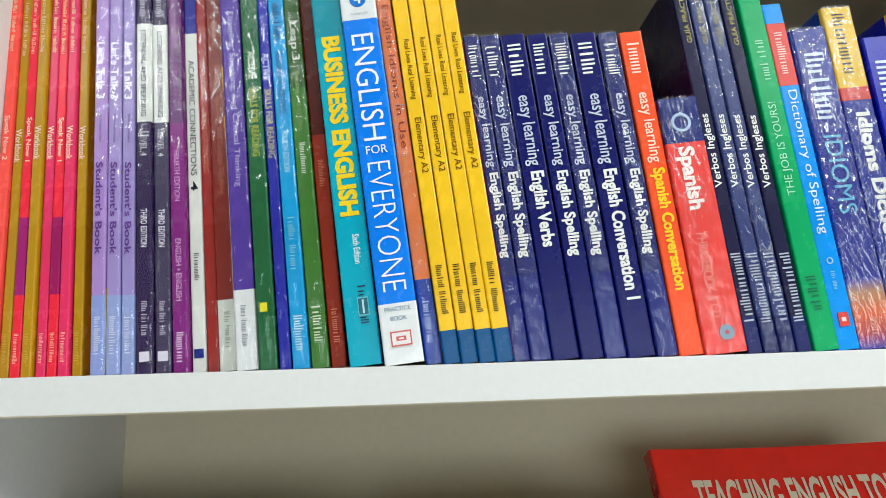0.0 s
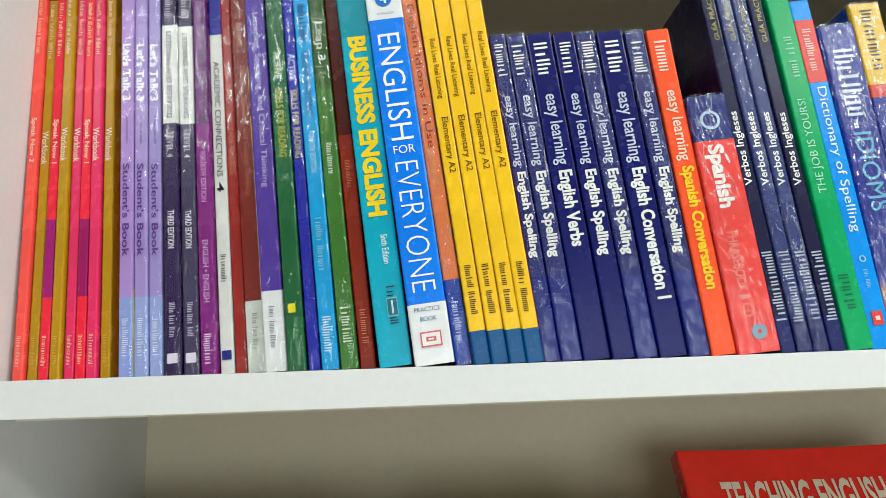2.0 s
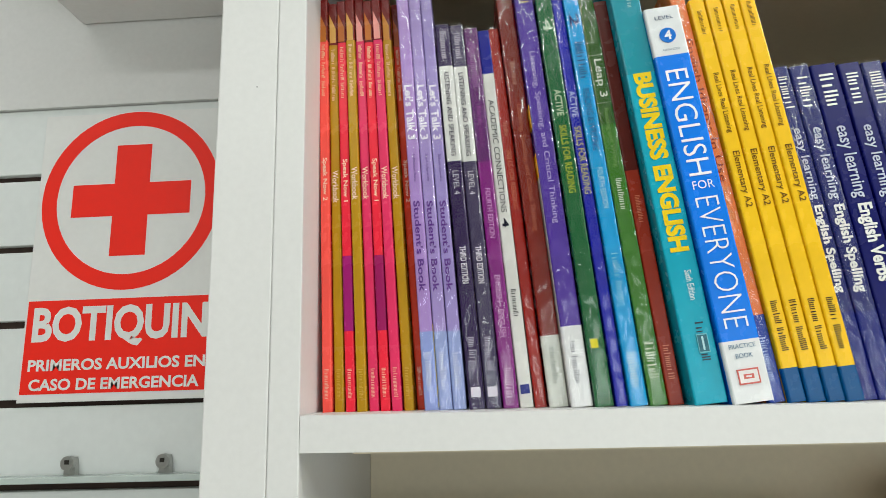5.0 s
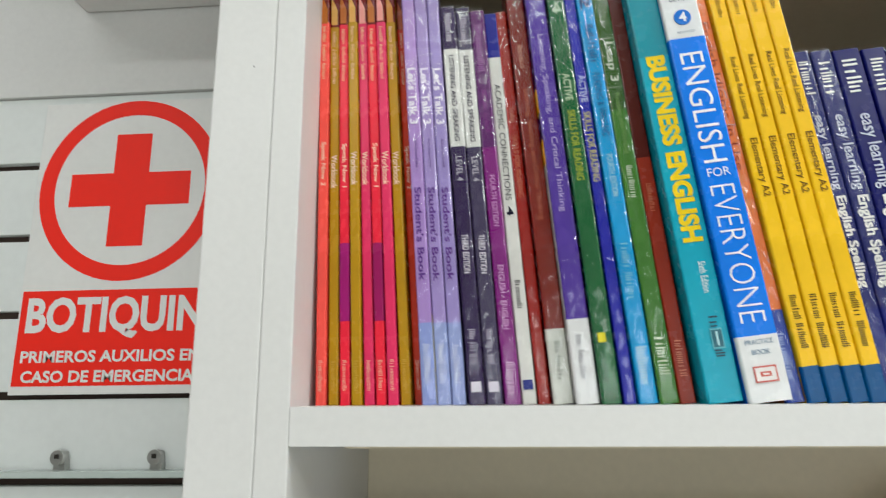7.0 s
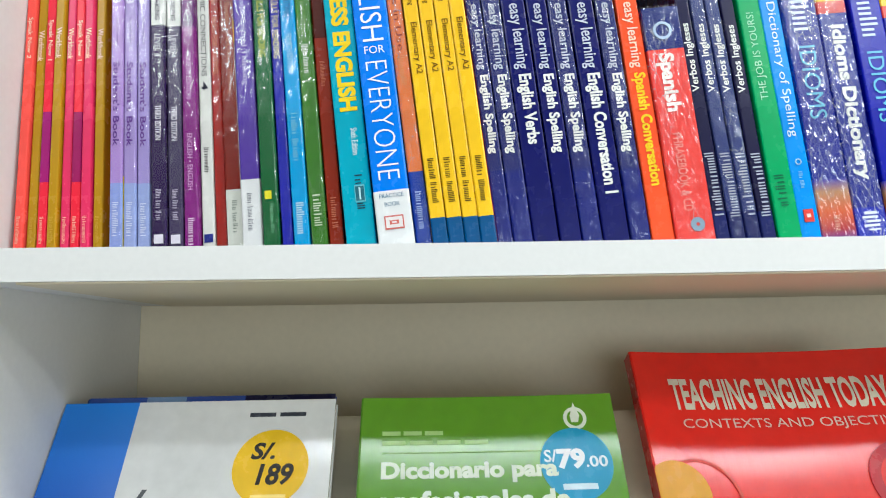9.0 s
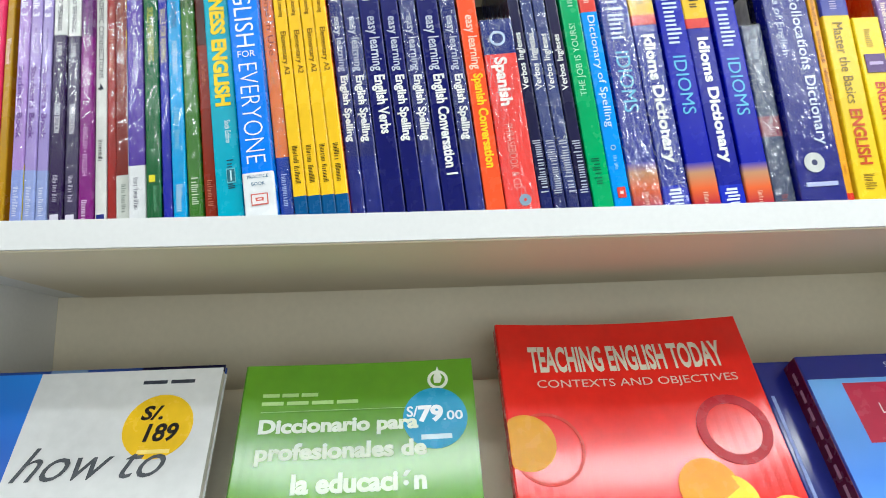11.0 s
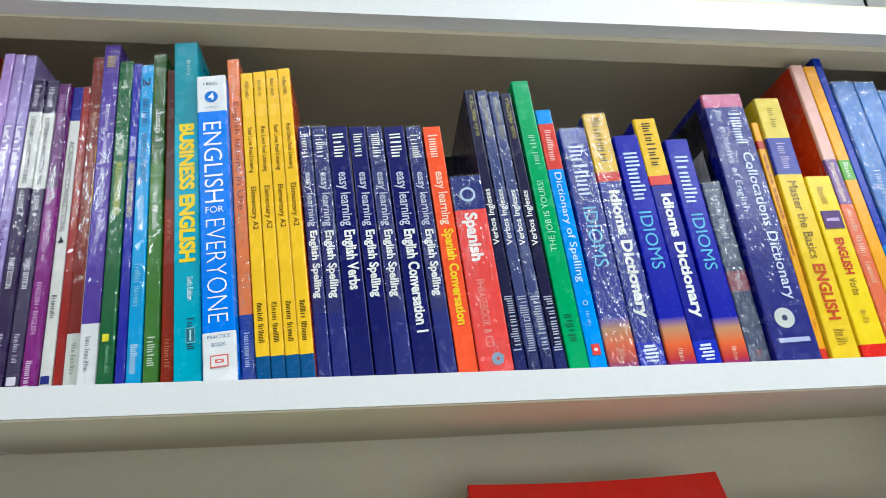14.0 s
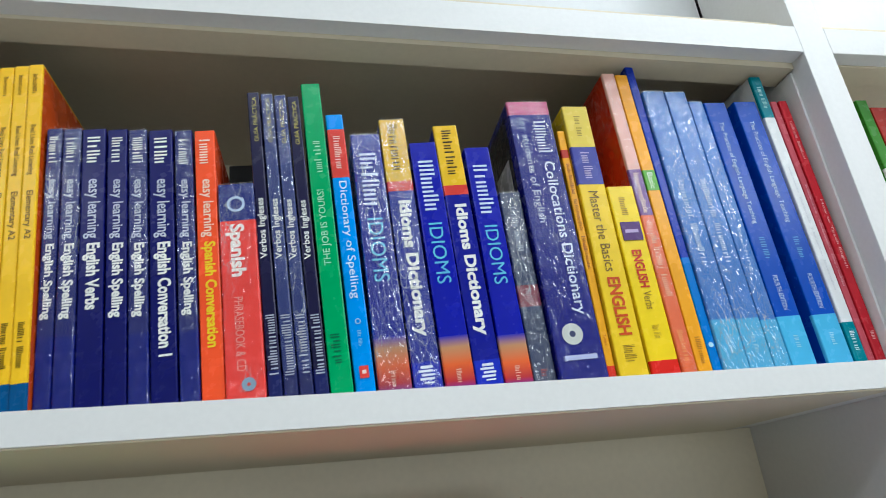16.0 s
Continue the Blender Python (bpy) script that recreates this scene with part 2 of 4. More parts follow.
def book(label, x, y, w, h, lean, depth, rgb, bands=(), texts=(), marks=(), wrapped=False, turn=0.0, group="books on the shelf", spine=None, foot=1.5, side=None):
    """A book that stands on its tail, spine to the front, and leans to its neighbour by some degrees.
    x, w, h, depth in millimetres. bands: (from, to, colour) down the spine. texts: (words or a number of bars, from, to, middle across, size across, colour, reads upward, bold)."""
    w, h, depth = w / 1000, h / 1000, depth / 1000
    low = sag(x / 1000 + w / 2)
    tall, foot = h + low, foot - low
    ob = root("book", label, "book", pose(x / 1000, y, foot, 0, -lean, turn), group)
    t = 0.0005
    outer = spine_outline(w, depth)
    inner = [(w - t, depth), (w - t, 3 * t), (t, 3 * t), (t, depth)]
    part("cover", prism(outer + inner, 0, tall), spine or printed(rgb), ob)
    part("pages", box(t * 1.2, w - t * 1.2, 3.2 * t, depth - 0.002, 0.0006, tall - 0.0006), PAPER, ob, "cream paper page block")
    if side:
        part("back_cover_print", box(w + 0.0001, w + 0.0003, 0.002, depth, 0.002, tall - 0.002), printed(side), ob)
    for k, (p0, p1, ink) in enumerate(bands):
        head, tail = min(down(p0) * h, h) + low, down(p1) * h + low if p1 < 1 else 0
        mat = ink if not isinstance(ink, tuple) else printed(ink)
        part("spine_panel", prism(spine_outline(w, 0.003, SKIN * (1 + 0.3 * k)), tail, head), mat, ob)
    face = -SKIN * 3.2
    for k, (words, p0, p1, mid, size, ink, upward, bold) in enumerate(texts):
        z1, z0, y = down(p0) * h + low, down(p1) * h + low, face - 0.00002 * k
        mat, size = printed(ink), size * w
        if isinstance(words, str):
            if upward:
                lettering(words, (mid * w + size / 2, y, z0), (0, 0, 1), (-1, 0, 0), z1 - z0, size, mat, ob, bold)
            else:
                lettering(words, (mid * w - size / 2, y, z1), (0, 0, -1), (1, 0, 0), z1 - z0, size, mat, ob, bold)
        else:
            name_bars(words, mid * w, y, z1, z0, size, mat, ob, upward)
    for k, (kind, p, mid, size, ink) in enumerate(marks):
        z, r, y = down(p) * h + low, size * w / 2, face - 0.0003 - 0.00003 * k
        if kind == "disc":
            part("emblem", disc(mid * w, z, r, y, -SKIN, 24), printed(ink), ob)
        elif kind == "ring":
            part("emblem", disc(mid * w, z, r, y, -SKIN, 24, r * 0.72), printed(ink), ob)
        else:
            part("emblem", box(mid * w - r, mid * w + r, y, -SKIN, z - r * kind, z + r * kind), printed(ink), ob)
    # a real wrap, except that "light" adds highlights to bare laminated covers
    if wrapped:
        part("shrink_wrap", prism(spine_outline(w, depth + 0.001, 0.0005, 0.0015), 0.0002, tall + 0.0012), {"light": FILM_LIGHT, "heavy": FILM_HEAVY}.get(wrapped, FILM), ob, "clear glossy film layer with white crease lines")
    return ob


# ---- room ----
tagged(part("floor", box(-2.6, 3.6, -3.6, 0.4, -0.1, 0), FLOOR, None), "grey floor tiles", "floor", kind="structure")
tagged(part("ceiling", box(-2.6, 3.6, -3.6, 0.4, 2.72, 2.8), WALL, None), "white painted ceiling", "ceiling", kind="structure")
tagged(part("wall_north", box(-2.6, 3.6, 0.3, 0.4, 0, 2.72), WALL, None), "white painted wall behind the shelves", "wall", kind="structure")
# unseen south wall, opened by an assumed window to justify the fill lamp
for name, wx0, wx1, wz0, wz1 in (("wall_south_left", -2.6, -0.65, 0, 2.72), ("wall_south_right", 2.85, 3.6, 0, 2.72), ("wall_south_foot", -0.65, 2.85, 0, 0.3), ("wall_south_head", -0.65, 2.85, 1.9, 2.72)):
    tagged(part(name, box(wx0, wx1, -3.7, -3.6, wz0, wz1), WALL, None), "white painted wall round the assumed shop window", "wall", kind="structure")
tagged(part("assumed_window_1", box(-0.65, 2.85, -3.69, -3.68, 0.3, 1.9), GLASSY, None), "assumed shop window, out of view, added for the fill lamp", "window", kind="structure")
tagged(part("wall_west", box(-2.7, -2.6, -3.6, 0.4, 0, 2.72), WALL, None), "white painted wall", "wall", kind="structure")
tagged(part("wall_east", box(3.6, 3.7, -3.6, 0.4, 0, 2.72), WALL, None), "white painted wall", "wall", kind="structure")

# ---- bookcase ----
SHELF, LIP, BACK, LOW, DEEP_BACK = 1.5, 0.0202, 0.226, 1.19, 0.285
RAIL0, RAIL1 = 1.788, 1.818
LEFT, RIGHT = 0.0, 0.936
case = root("bookcase", "white melamine wall bookcase filled with language books", "bookcase", pose(0, 0, 0), kind="structure")
part("side_panel", box(-0.018, LEFT, 0.0, DEEP_BACK + 0.012, 0.0, 2.45, 0.0008), WHITE, case)
part("outer_panel", box(-0.056, -0.01805, 0.0003, BACK + 0.02, 0.0, 2.45, 0.0012), WHITE, case)
part("divider_panel", box(RIGHT, RIGHT + 0.031, 0.0, DEEP_BACK, 0.0, 2.45, 0.0008), WHITE, case)
part("divider_lining", box(RIGHT - 0.0027, RIGHT - 0.0002, 0.02, DEEP_BACK, SHELF + 0.0003, 1.78, 0.0004), WHITE, case)
across_shelf = [LEFT + 0.0003 + (RIGHT - LEFT - 0.0006) * i / 32 for i in range(33)]
part("shelf", slab([(v, SHELF - sag(v)) for v in across_shelf] + [(v, SHELF - LIP - sag(v)) for v in across_shelf[::-1]], 0.0, DEEP_BACK), WHITE, case)
part("shelf", box(LEFT + 0.0003, RIGHT - 0.0003, -0.02, BACK, LOW - LIP, LOW, 0.0009), WHITE, case)
part("back_panel", slab([(LEFT + 0.0003, 0.0), (RIGHT - 0.0003, 0.0)] + [(v, SHELF - LIP - 0.0003 - sag(v)) for v in across_shelf[::-1]], BACK + 0.0005, BACK + 0.012), CREAM, case)
part("back_panel", box(RIGHT + 0.0313, 1.9, BACK + 0.0005, BACK + 0.012, 0.0, SHELF - LIP - 0.0003), CREAM, case)
part("back_panel", box(LEFT - 0.01, 1.9, DEEP_BACK + 0.0005, DEEP_BACK + 0.012, SHELF - LIP, 1.87), CREAM, case)
# cream sheet added under the white shelf, its colour imitating warm bounced light
part("underside_bounce_tint", slab([(v, SHELF - LIP - 0.0001 - sag(v)) for v in across_shelf[1:-1]] + [(v, SHELF - LIP - 0.0012 - sag(v)) for v in across_shelf[-2:0:-1]], 0.003, BACK - 0.001), CREAM, case)
# the head rail runs slightly downhill towards the divider


def sloping(low, high, fall, y0, y1):
    ends = (LEFT + 0.0003, RIGHT - 0.0003)
    return slab([(v, low - fall * v) for v in ends] + [(v, high - 0.0255 * v) for v in ends[::-1]], y0, y1)


part("rail", sloping(1.8115, 1.8425, 0.0245, 0.0, 0.016), WHITE, case)
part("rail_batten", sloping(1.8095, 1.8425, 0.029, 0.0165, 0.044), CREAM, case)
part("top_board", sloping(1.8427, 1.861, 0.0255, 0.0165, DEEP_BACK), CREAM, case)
part("rail", box(RIGHT + 0.0313, 1.9, 0.0, 0.016, RAIL0, RAIL1, 0.0008), WHITE, case)
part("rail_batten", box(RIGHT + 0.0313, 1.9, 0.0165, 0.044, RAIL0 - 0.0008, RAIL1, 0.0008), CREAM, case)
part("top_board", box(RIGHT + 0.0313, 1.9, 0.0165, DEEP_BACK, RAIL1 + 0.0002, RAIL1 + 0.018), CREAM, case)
part("shelf", box(RIGHT + 0.0313, 1.9, 0.0, DEEP_BACK, SHELF - LIP, SHELF, 0.0009), WHITE, case)
part("side_panel", box(1.9, 1.918, 0.0, DEEP_BACK, 0.0, 2.45), WHITE, case)
for nx, nz in ((-0.031, 1.701),):
    part("nail_hole", disc(nx, nz, 0.0005, 0.0003, 0.0012, 10), DARK, case)
# upper cupboard, set back above the rail
part("upper_panel", box(LEFT + 0.0003, 0.934, 0.112, 0.13, 1.846, 2.45), GREY_PANEL, case)
part("upper_panel", box(0.998, 1.9, 0.112, 0.13, 1.846, 2.45), GREY_PANEL, case)
part("upper_stile", box(0.948, 0.97, 0.098, 0.125, 1.846, 2.45, 0.001), WHITE, case)
part("upper_stile", box(0.978, 0.996, 0.098, 0.125, 1.846, 2.45, 0.001), WHITE, case)
part("hinge_slot", box(0.936, 0.945, 0.11, 0.12, 1.9, 2.1), DARK, case)

# ---- slatted wall with the first-aid sign ----
SLATY = 0.206
slatwall = root("slat_wall", "white slatted display panel with dark brown grooves", "slat wall", pose(0, 0, 0), kind="structure")
edges = [1.149, 1.221, 1.293, 1.365, 1.437, 1.509, 1.581, 1.6535, 1.725, 1.796]
for a, b in zip(edges[:-1], edges[1:]):
    part("slat", box(-1.2, -0.0565, SLATY, SLATY + 0.012, a + 0.0035, b - (0.0035 if b < 1.79 else 0.0001), 0.0008), SLAT, slatwall)
part("groove_backing", box(-1.2, -0.0565, SLATY + 0.008, SLATY + 0.02, 1.15, 1.796), GROOVE, slatwall)
part("upper_board", box(-1.2, -0.0565, SLATY - 0.004, SLATY + 0.02, 1.7965, 2.45), WHITE, slatwall)
part("cupboard_base", box(-0.29, -0.0565, 0.06, SLATY - 0.0045, 1.885, 2.2, 0.004), WHITE, slatwall)

sign = root("first_aid_sign", "white first-aid sign with red cross on slatted wall", "sign", pose(-0.3165, 0.2005, 1.5095) @ Matrix.Diagonal((0.905, 1, 0.915, 1)))
part("board", box(0, 0.2, 0, 0.004, 0, 0.302, 0.0005), VINYL_WHITE, sign)
part("ring", disc(0.1015, 0.2055, 0.0965, -0.0004, 0.0005, 64, 0.0805), VINYL_RED, sign)
cx, cz = 0.102, 0.2045
part("cross", slab([(cx - 0.019, cz - 0.06), (cx + 0.019, cz - 0.06), (cx + 0.019, cz - 0.0175), (cx + 0.064, cz - 0.0175), (cx + 0.064, cz + 0.0175), (cx + 0.019, cz + 0.0175),
                    (cx + 0.019, cz + 0.06), (cx - 0.019, cz + 0.06), (cx - 0.019, cz + 0.0175), (cx - 0.064, cz + 0.0175), (cx - 0.064, cz - 0.0175), (cx - 0.019, cz - 0.0175)], -0.0004, 0.0005), VINYL_RED, sign)
part("text_panel", box(0.0025, 0.1985, -0.0004, 0.0005, 0.008, 0.1005), VINYL_RED, sign)
lettering("BOTIQUIN", (0.0095, -0.0007, 0.0525), (1, 0, 0), (0, 0, 1), 0.182, 0.0415, VINYL_WHITE, sign, 0.035)
lettering("PRIMEROS AUXILIOS EN", (0.0088, -0.0007, 0.0302), (1, 0, 0), (0, 0, 1), 0.182, 0.0115, VINYL_WHITE, sign, 0.03)
lettering("CASO DE EMERGENCIA", (0.0115, -0.0007, 0.0112), (1, 0, 0), (0, 0, 1), 0.174, 0.0115, VINYL_WHITE, sign, 0.03)

strip = root("glass_shelf_rail", "thin metal rail with two screwed brackets on the slatted wall", "rail", pose(0, 0, 0))
part("bar", box(-1.0, -0.0568, 0.190, 0.2055, 1.4415, 1.447, 0.001), GLASSY, strip)
for sx in (-0.260, -0.175):
    b = part("bracket", slab([(sx - 0.0052, 1.446), (sx + 0.0052, 1.446), (sx + 0.0046, 1.4545), (sx + 0.003, 1.462), (sx - 0.003, 1.462), (sx - 0.0046, 1.4545)], 0.199, 0.2055), STEEL, strip)
    bm = disc(sx, 1.4575, 0.0060, 0.1945, 0.1995, 20)
    s = part("screw", bm, STEEL, b, "zinc cross-head screw")
    part("screw_slot", box(sx - 0.002, sx + 0.002, 0.194, 0.1948, 1.4567, 1.4603), DARK, s)

# ---- face-out books on the lower shelf ----
TILT_BACK = 28.0


def display_book(label, x, y, w, h, thick, rgb, spine_rgb, turn=0.0, wrapped=False):
    """A book shown cover forward, leaning back on its tail. Its cover lies in the local plane y = 0."""
    ob = root("display_book", label, "book", pose(x, y, LOW + 0.0002, -TILT_BACK, 0, turn), "books shown face out")
    n = 24
    xs = [0.0012 + (w - 0.0012) * i / n for i in range(n + 1)]
    shell = [(0.0, thick), (0.0, 0.0012)] + [(v, 0.0) for v in xs] + [(v, 0.0009) for v in xs[:1:-1]] + [(0.002, 0.0012), (0.002, thick - 0.0012)]
    shell += [(v, thick - 0.0007) for v in xs[2:]] + [(v, thick) for v in xs[::-1]]
    inner = [0.0024 + (w - 0.0036) * i / n for i in range(n + 1)]
    part("cover", prism(shell, 0, h), printed(rgb, 0.16), ob)
    part("pages", prism([(v, 0.0014) for v in inner] + [(v, thick - 0.0014) for v in inner[::-1]], 0.0006, h - 0.0006), PAPER, ob, "cream paper page block")
    part("spine", box(-0.0004, 0.0002, 0.0008, thick - 0.0008, 0.0003, h - 0.0003), printed(spine_rgb), ob)
    return ob


def bowed(ob, w, h, deep):
    """A paperback that has warped: the middle of its cover lies back, most of all at the head."""
    for child in ob.children:
        for v in child.data.vertices:
            v.co.y += deep * (1 - (2 * v.co.x / w - 1) ** 2) * (0.35 + 0.65 * (v.co.z / h) ** 2)


def panel(ob, x0, x1, z0, z1, ink, lift=1, name="cover_panel"):
    return part(name, box(x0, x1, -0.00012 * lift, 0.0002, z0, z1), printed(ink) if isinstance(ink, tuple) else ink, ob)


def line(ob, words, x0, z0, length, height, ink, bold=0.0, lift=4, slant=0.0):
    return lettering(words, (x0, -0.00012 * lift, z0), (1, 0, 0), (0, 0, 1), length, height, printed(ink), ob, bold, slant)


def bars(ob, x0, x1, z0, z1, ink, n, lift=3):
    for i in range(n):
        a = x0 + (x1 - x0) * i / n
        panel(ob, a, a + (x1 - x0) / n * 0.86, z0, z1, ink, lift, "name_bar")


H1 = 0.2375
wb = display_book("white and blue teaching book with a yellow price sticker, face out", 0.0015, 0.0015, 0.2, H1, 0.012, (222, 222, 220), (30, 90, 190))
panel(wb, 0.0, 0.0545, 0.0, H1, blended("blue_sweep", ((0.0, (20, 130, 225)), (0.5, (10, 80, 180)), (1.0, (40, 140, 225)))))
bars(wb, 0.138, 0.182, 0.2245, 0.2275, (70, 75, 85), 2)
part("price_sticker", disc(0.158, 0.188, 0.0265, -0.0004, 0.0002, 40), printed((240, 200, 30)), wb)
line(wb, "S/.", 0.143, 0.193, 0.017, 0.012, (35, 25, 20), 0.03, 6, 0.15)
line(wb, "189", 0.149, 0.175, 0.024, 0.015, (35, 25, 20), 0.03, 6, 0.1)
panel(wb, 0.147, 0.171, 0.166, 0.169, (250, 225, 140), 5, "name_bar")
line(wb, "how to", 0.06, 0.148, 0.105, 0.026, (95, 98, 102), 0.0, 4, 0.12)
wl = display_book("thin blue patterned book behind the white one, face out", 0.01, 0.0145, 0.189, H1 + 0.003, 0.006, (60, 100, 190), (40, 70, 150))
panel(wl, 0.045, 0.075, H1 - 0.004, H1 + 0.003, (150, 180, 220), 2)
panel(wl, 0.12, 0.189, H1 - 0.004, H1 + 0.003, (35, 35, 80), 2)

gb = display_book("green Spanish dictionary with a round blue price sticker, face out", 0.221, 0.0015, 0.186, H1, 0.024, (112, 166, 45), (90, 140, 35))
bars(gb, 0.016, 0.062, 0.2085, 0.2115, (190, 220, 150), 3)
bars(gb, 0.016, 0.095, 0.2015, 0.2045, (190, 220, 150), 4)
panel(gb, 0.016, 0.13, 0.1955, 0.1959, (190, 220, 150), 3)
line(gb, "Diccionario para", 0.016, 0.174, 0.124, 0.0155, (232, 240, 220), 0.045)
line(gb, "profesionales de", 0.016, 0.152, 0.13, 0.0175, (232, 240, 220), 0.045)
line(gb, "la educación", 0.045, 0.130, 0.1, 0.0155, (232, 240, 220), 0.045)
part("emblem", disc(0.157, 0.219, 0.0085, -0.0003, 0.0002, 24, 0.006), printed((235, 240, 225)), gb)
part("emblem", slab([(0.154, 0.216), (0.159, 0.216), (0.1605, 0.221), (0.157, 0.231), (0.1535, 0.221)], -0.0005, 0.0002), printed((235, 240, 225)), gb)
part("price_sticker", disc(0.1535, 0.186, 0.0255, -0.0004, 0.0002, 40), printed((60, 170, 205)), gb)
line(gb, "S/", 0.131, 0.187, 0.009, 0.009, (235, 245, 250), 0.02, 6)
line(gb, "79", 0.140, 0.182, 0.02, 0.0145, (245, 250, 252), 0.05, 6)
line(gb, ".00", 0.160, 0.183, 0.0155, 0.008, (235, 245, 250), 0.02, 6)
panel(gb, 0.142, 0.166, 0.168, 0.172, (220, 238, 245), 5, "name_bar")

H2 = 0.2715
rb = display_book("glossy red teaching book with yellow light spots, face out", 0.433, 0.0175, 0.221, H2, 0.016, (242, 48, 34), (200, 30, 24), 0.0)
line(rb, "TEACHING ENGLISH TODAY", 0.026, 0.222, 0.172, 0.026, (235, 225, 205), 0.03)
line(rb, "CONTEXTS AND OBJECTIVES", 0.030, 0.2055, 0.174, 0.0095, (238, 205, 190), 0.0)
for ex, ez, er, ink in ((0.014, 0.160, 0.0235, (232, 175, 50)), (0.150, 0.118, 0.024, (250, 175, 30)), (0.165, 0.108, 0.02, (255, 225, 60)), (0.205, 0.09, 0.02, (250, 200, 70))):
    n = 32
    pts = [(max(0.0, min(0.221, ex + er * math.cos(2 * math.pi * i / n))), ez + er * math.sin(2 * math.pi * i / n)) for i in range(n)]
    part("light_spot", slab(pts, -0.0003 - 0.0001 * er * 10, 0.0002), printed(ink), rb)
part("light_ring", disc(0.185, 0.165, 0.03, -0.0003, 0.0002, 40, 0.022), printed((200, 30, 50)), rb)
part("light_ring", disc(0.03, 0.155, 0.03, -0.00025, 0.0002, 40, 0.0275), printed((225, 75, 55)), rb)

bowed(rb, 0.221, H2, 0.006)
bowed(gb, 0.186, H1, 0.002)

H3 = 0.2265
for k, (px, py, lab) in enumerate(((0.662, 0.032, "blue textbook behind its twin, only its spine edge showing, face out"), (0.688, 0.0085, "blue textbook with a dark red spine and lighthouse picture, face out"))):
    pb = display_book(lab, px, py, 0.18, H3 - 0.004 * (1 - k), 0.024, (38, 52, 140), (110, 22, 60))
    if k == 0:
        bars(pb, 0.004, 0.0075, 0.05, 0.19, (150, 165, 215), 1)
        continue
    panel(pb, 0.002, 0.18, 0.0, H3 - 0.022, blended("sea_sky", ((0.0, (60, 170, 225)), (0.6, (40, 130, 215)), (1.0, (120, 175, 230)))))
    panel(pb, 0.03, 0.17, 0.148, 0.2, (190, 40, 80), 2)
    line(pb, "SIXTH EDITION", 0.075, 0.2135, 0.05, 0.005, (210, 215, 235), 0.0)
    line(pb, "PRINCIPLES OF", 0.068, 0.187, 0.075, 0.0095, (245, 225, 230), 0.0)
    line(pb, "LANGUAGE LEARNING", 0.052, 0.172, 0.107, 0.0095, (245, 225, 230), 0.0)
    line(pb, "AND TEACHING", 0.074, 0.157, 0.078, 0.0095, (245, 225, 230), 0.0)
    bars(pb, 0.05, 0.16, 0.149, 0.1525, (240, 235, 240), 5)
    part("lighthouse_print", slab([(0.078, 0.0), (0.1, 0.0), (0.096, 0.105), (0.098, 0.108), (0.097, 0.112), (0.095, 0.112), (0.0945, 0.125), (0.09, 0.133), (0.0855, 0.125), (0.085, 0.112), (0.083, 0.112), (0.082, 0.108), (0.084, 0.105)], -0.0004, 0.0002), printed((220, 215, 210)), pb)
    part("lighthouse_print", box(0.0835, 0.0965, -0.0006, 0.0002, 0.107, 0.112), printed((45, 45, 60)), pb)
    for i in range(9):
        part("name_bar", box(-0.0007, -0.0003, 0.009, 0.0125, 0.205 - i * 0.016, 0.216 - i * 0.016), printed((200, 150, 170)), pb)

stand = root("display_stand", "cream sloping display board behind the face-out books", "display stand", pose(0.03, 0.0335, LOW, -TILT_BACK, 0, 0))
part("board", box(0, 0.78, 0.026, 0.04, 0.014, 0.231, 0.001), CREAM, stand)

def across(ob, w, h, words, p, mid, wide, tall, ink, bold=0.0):
    """Writing that runs level across a spine. w, h, wide and tall in millimetres."""
    lettering(words, ((mid * w - wide / 2) / 1000, -SKIN * 7, down(p) * h / 1000 + sag(0.254) - tall / 2000), (1, 0, 0), (0, 0, 1), wide / 1000, tall / 1000, printed(ink), ob, bold)


# ---- the standing books, from the bookcase's outer side to its divider ----
W_, K_, Y_ = (238, 238, 236), (25, 25, 28), (245, 215, 50)
NAVY, NAVY2 = (16, 24, 112), (32, 46, 136)
MUSTARD, CORAL, CRIMSON, PINKRED, ORANGE_R = (194, 154, 34), (252, 104, 94), (242, 54, 80), (232, 66, 116), (236, 84, 56)
TIP, DEEP = (200, 124, 52), (128, 28, 20)

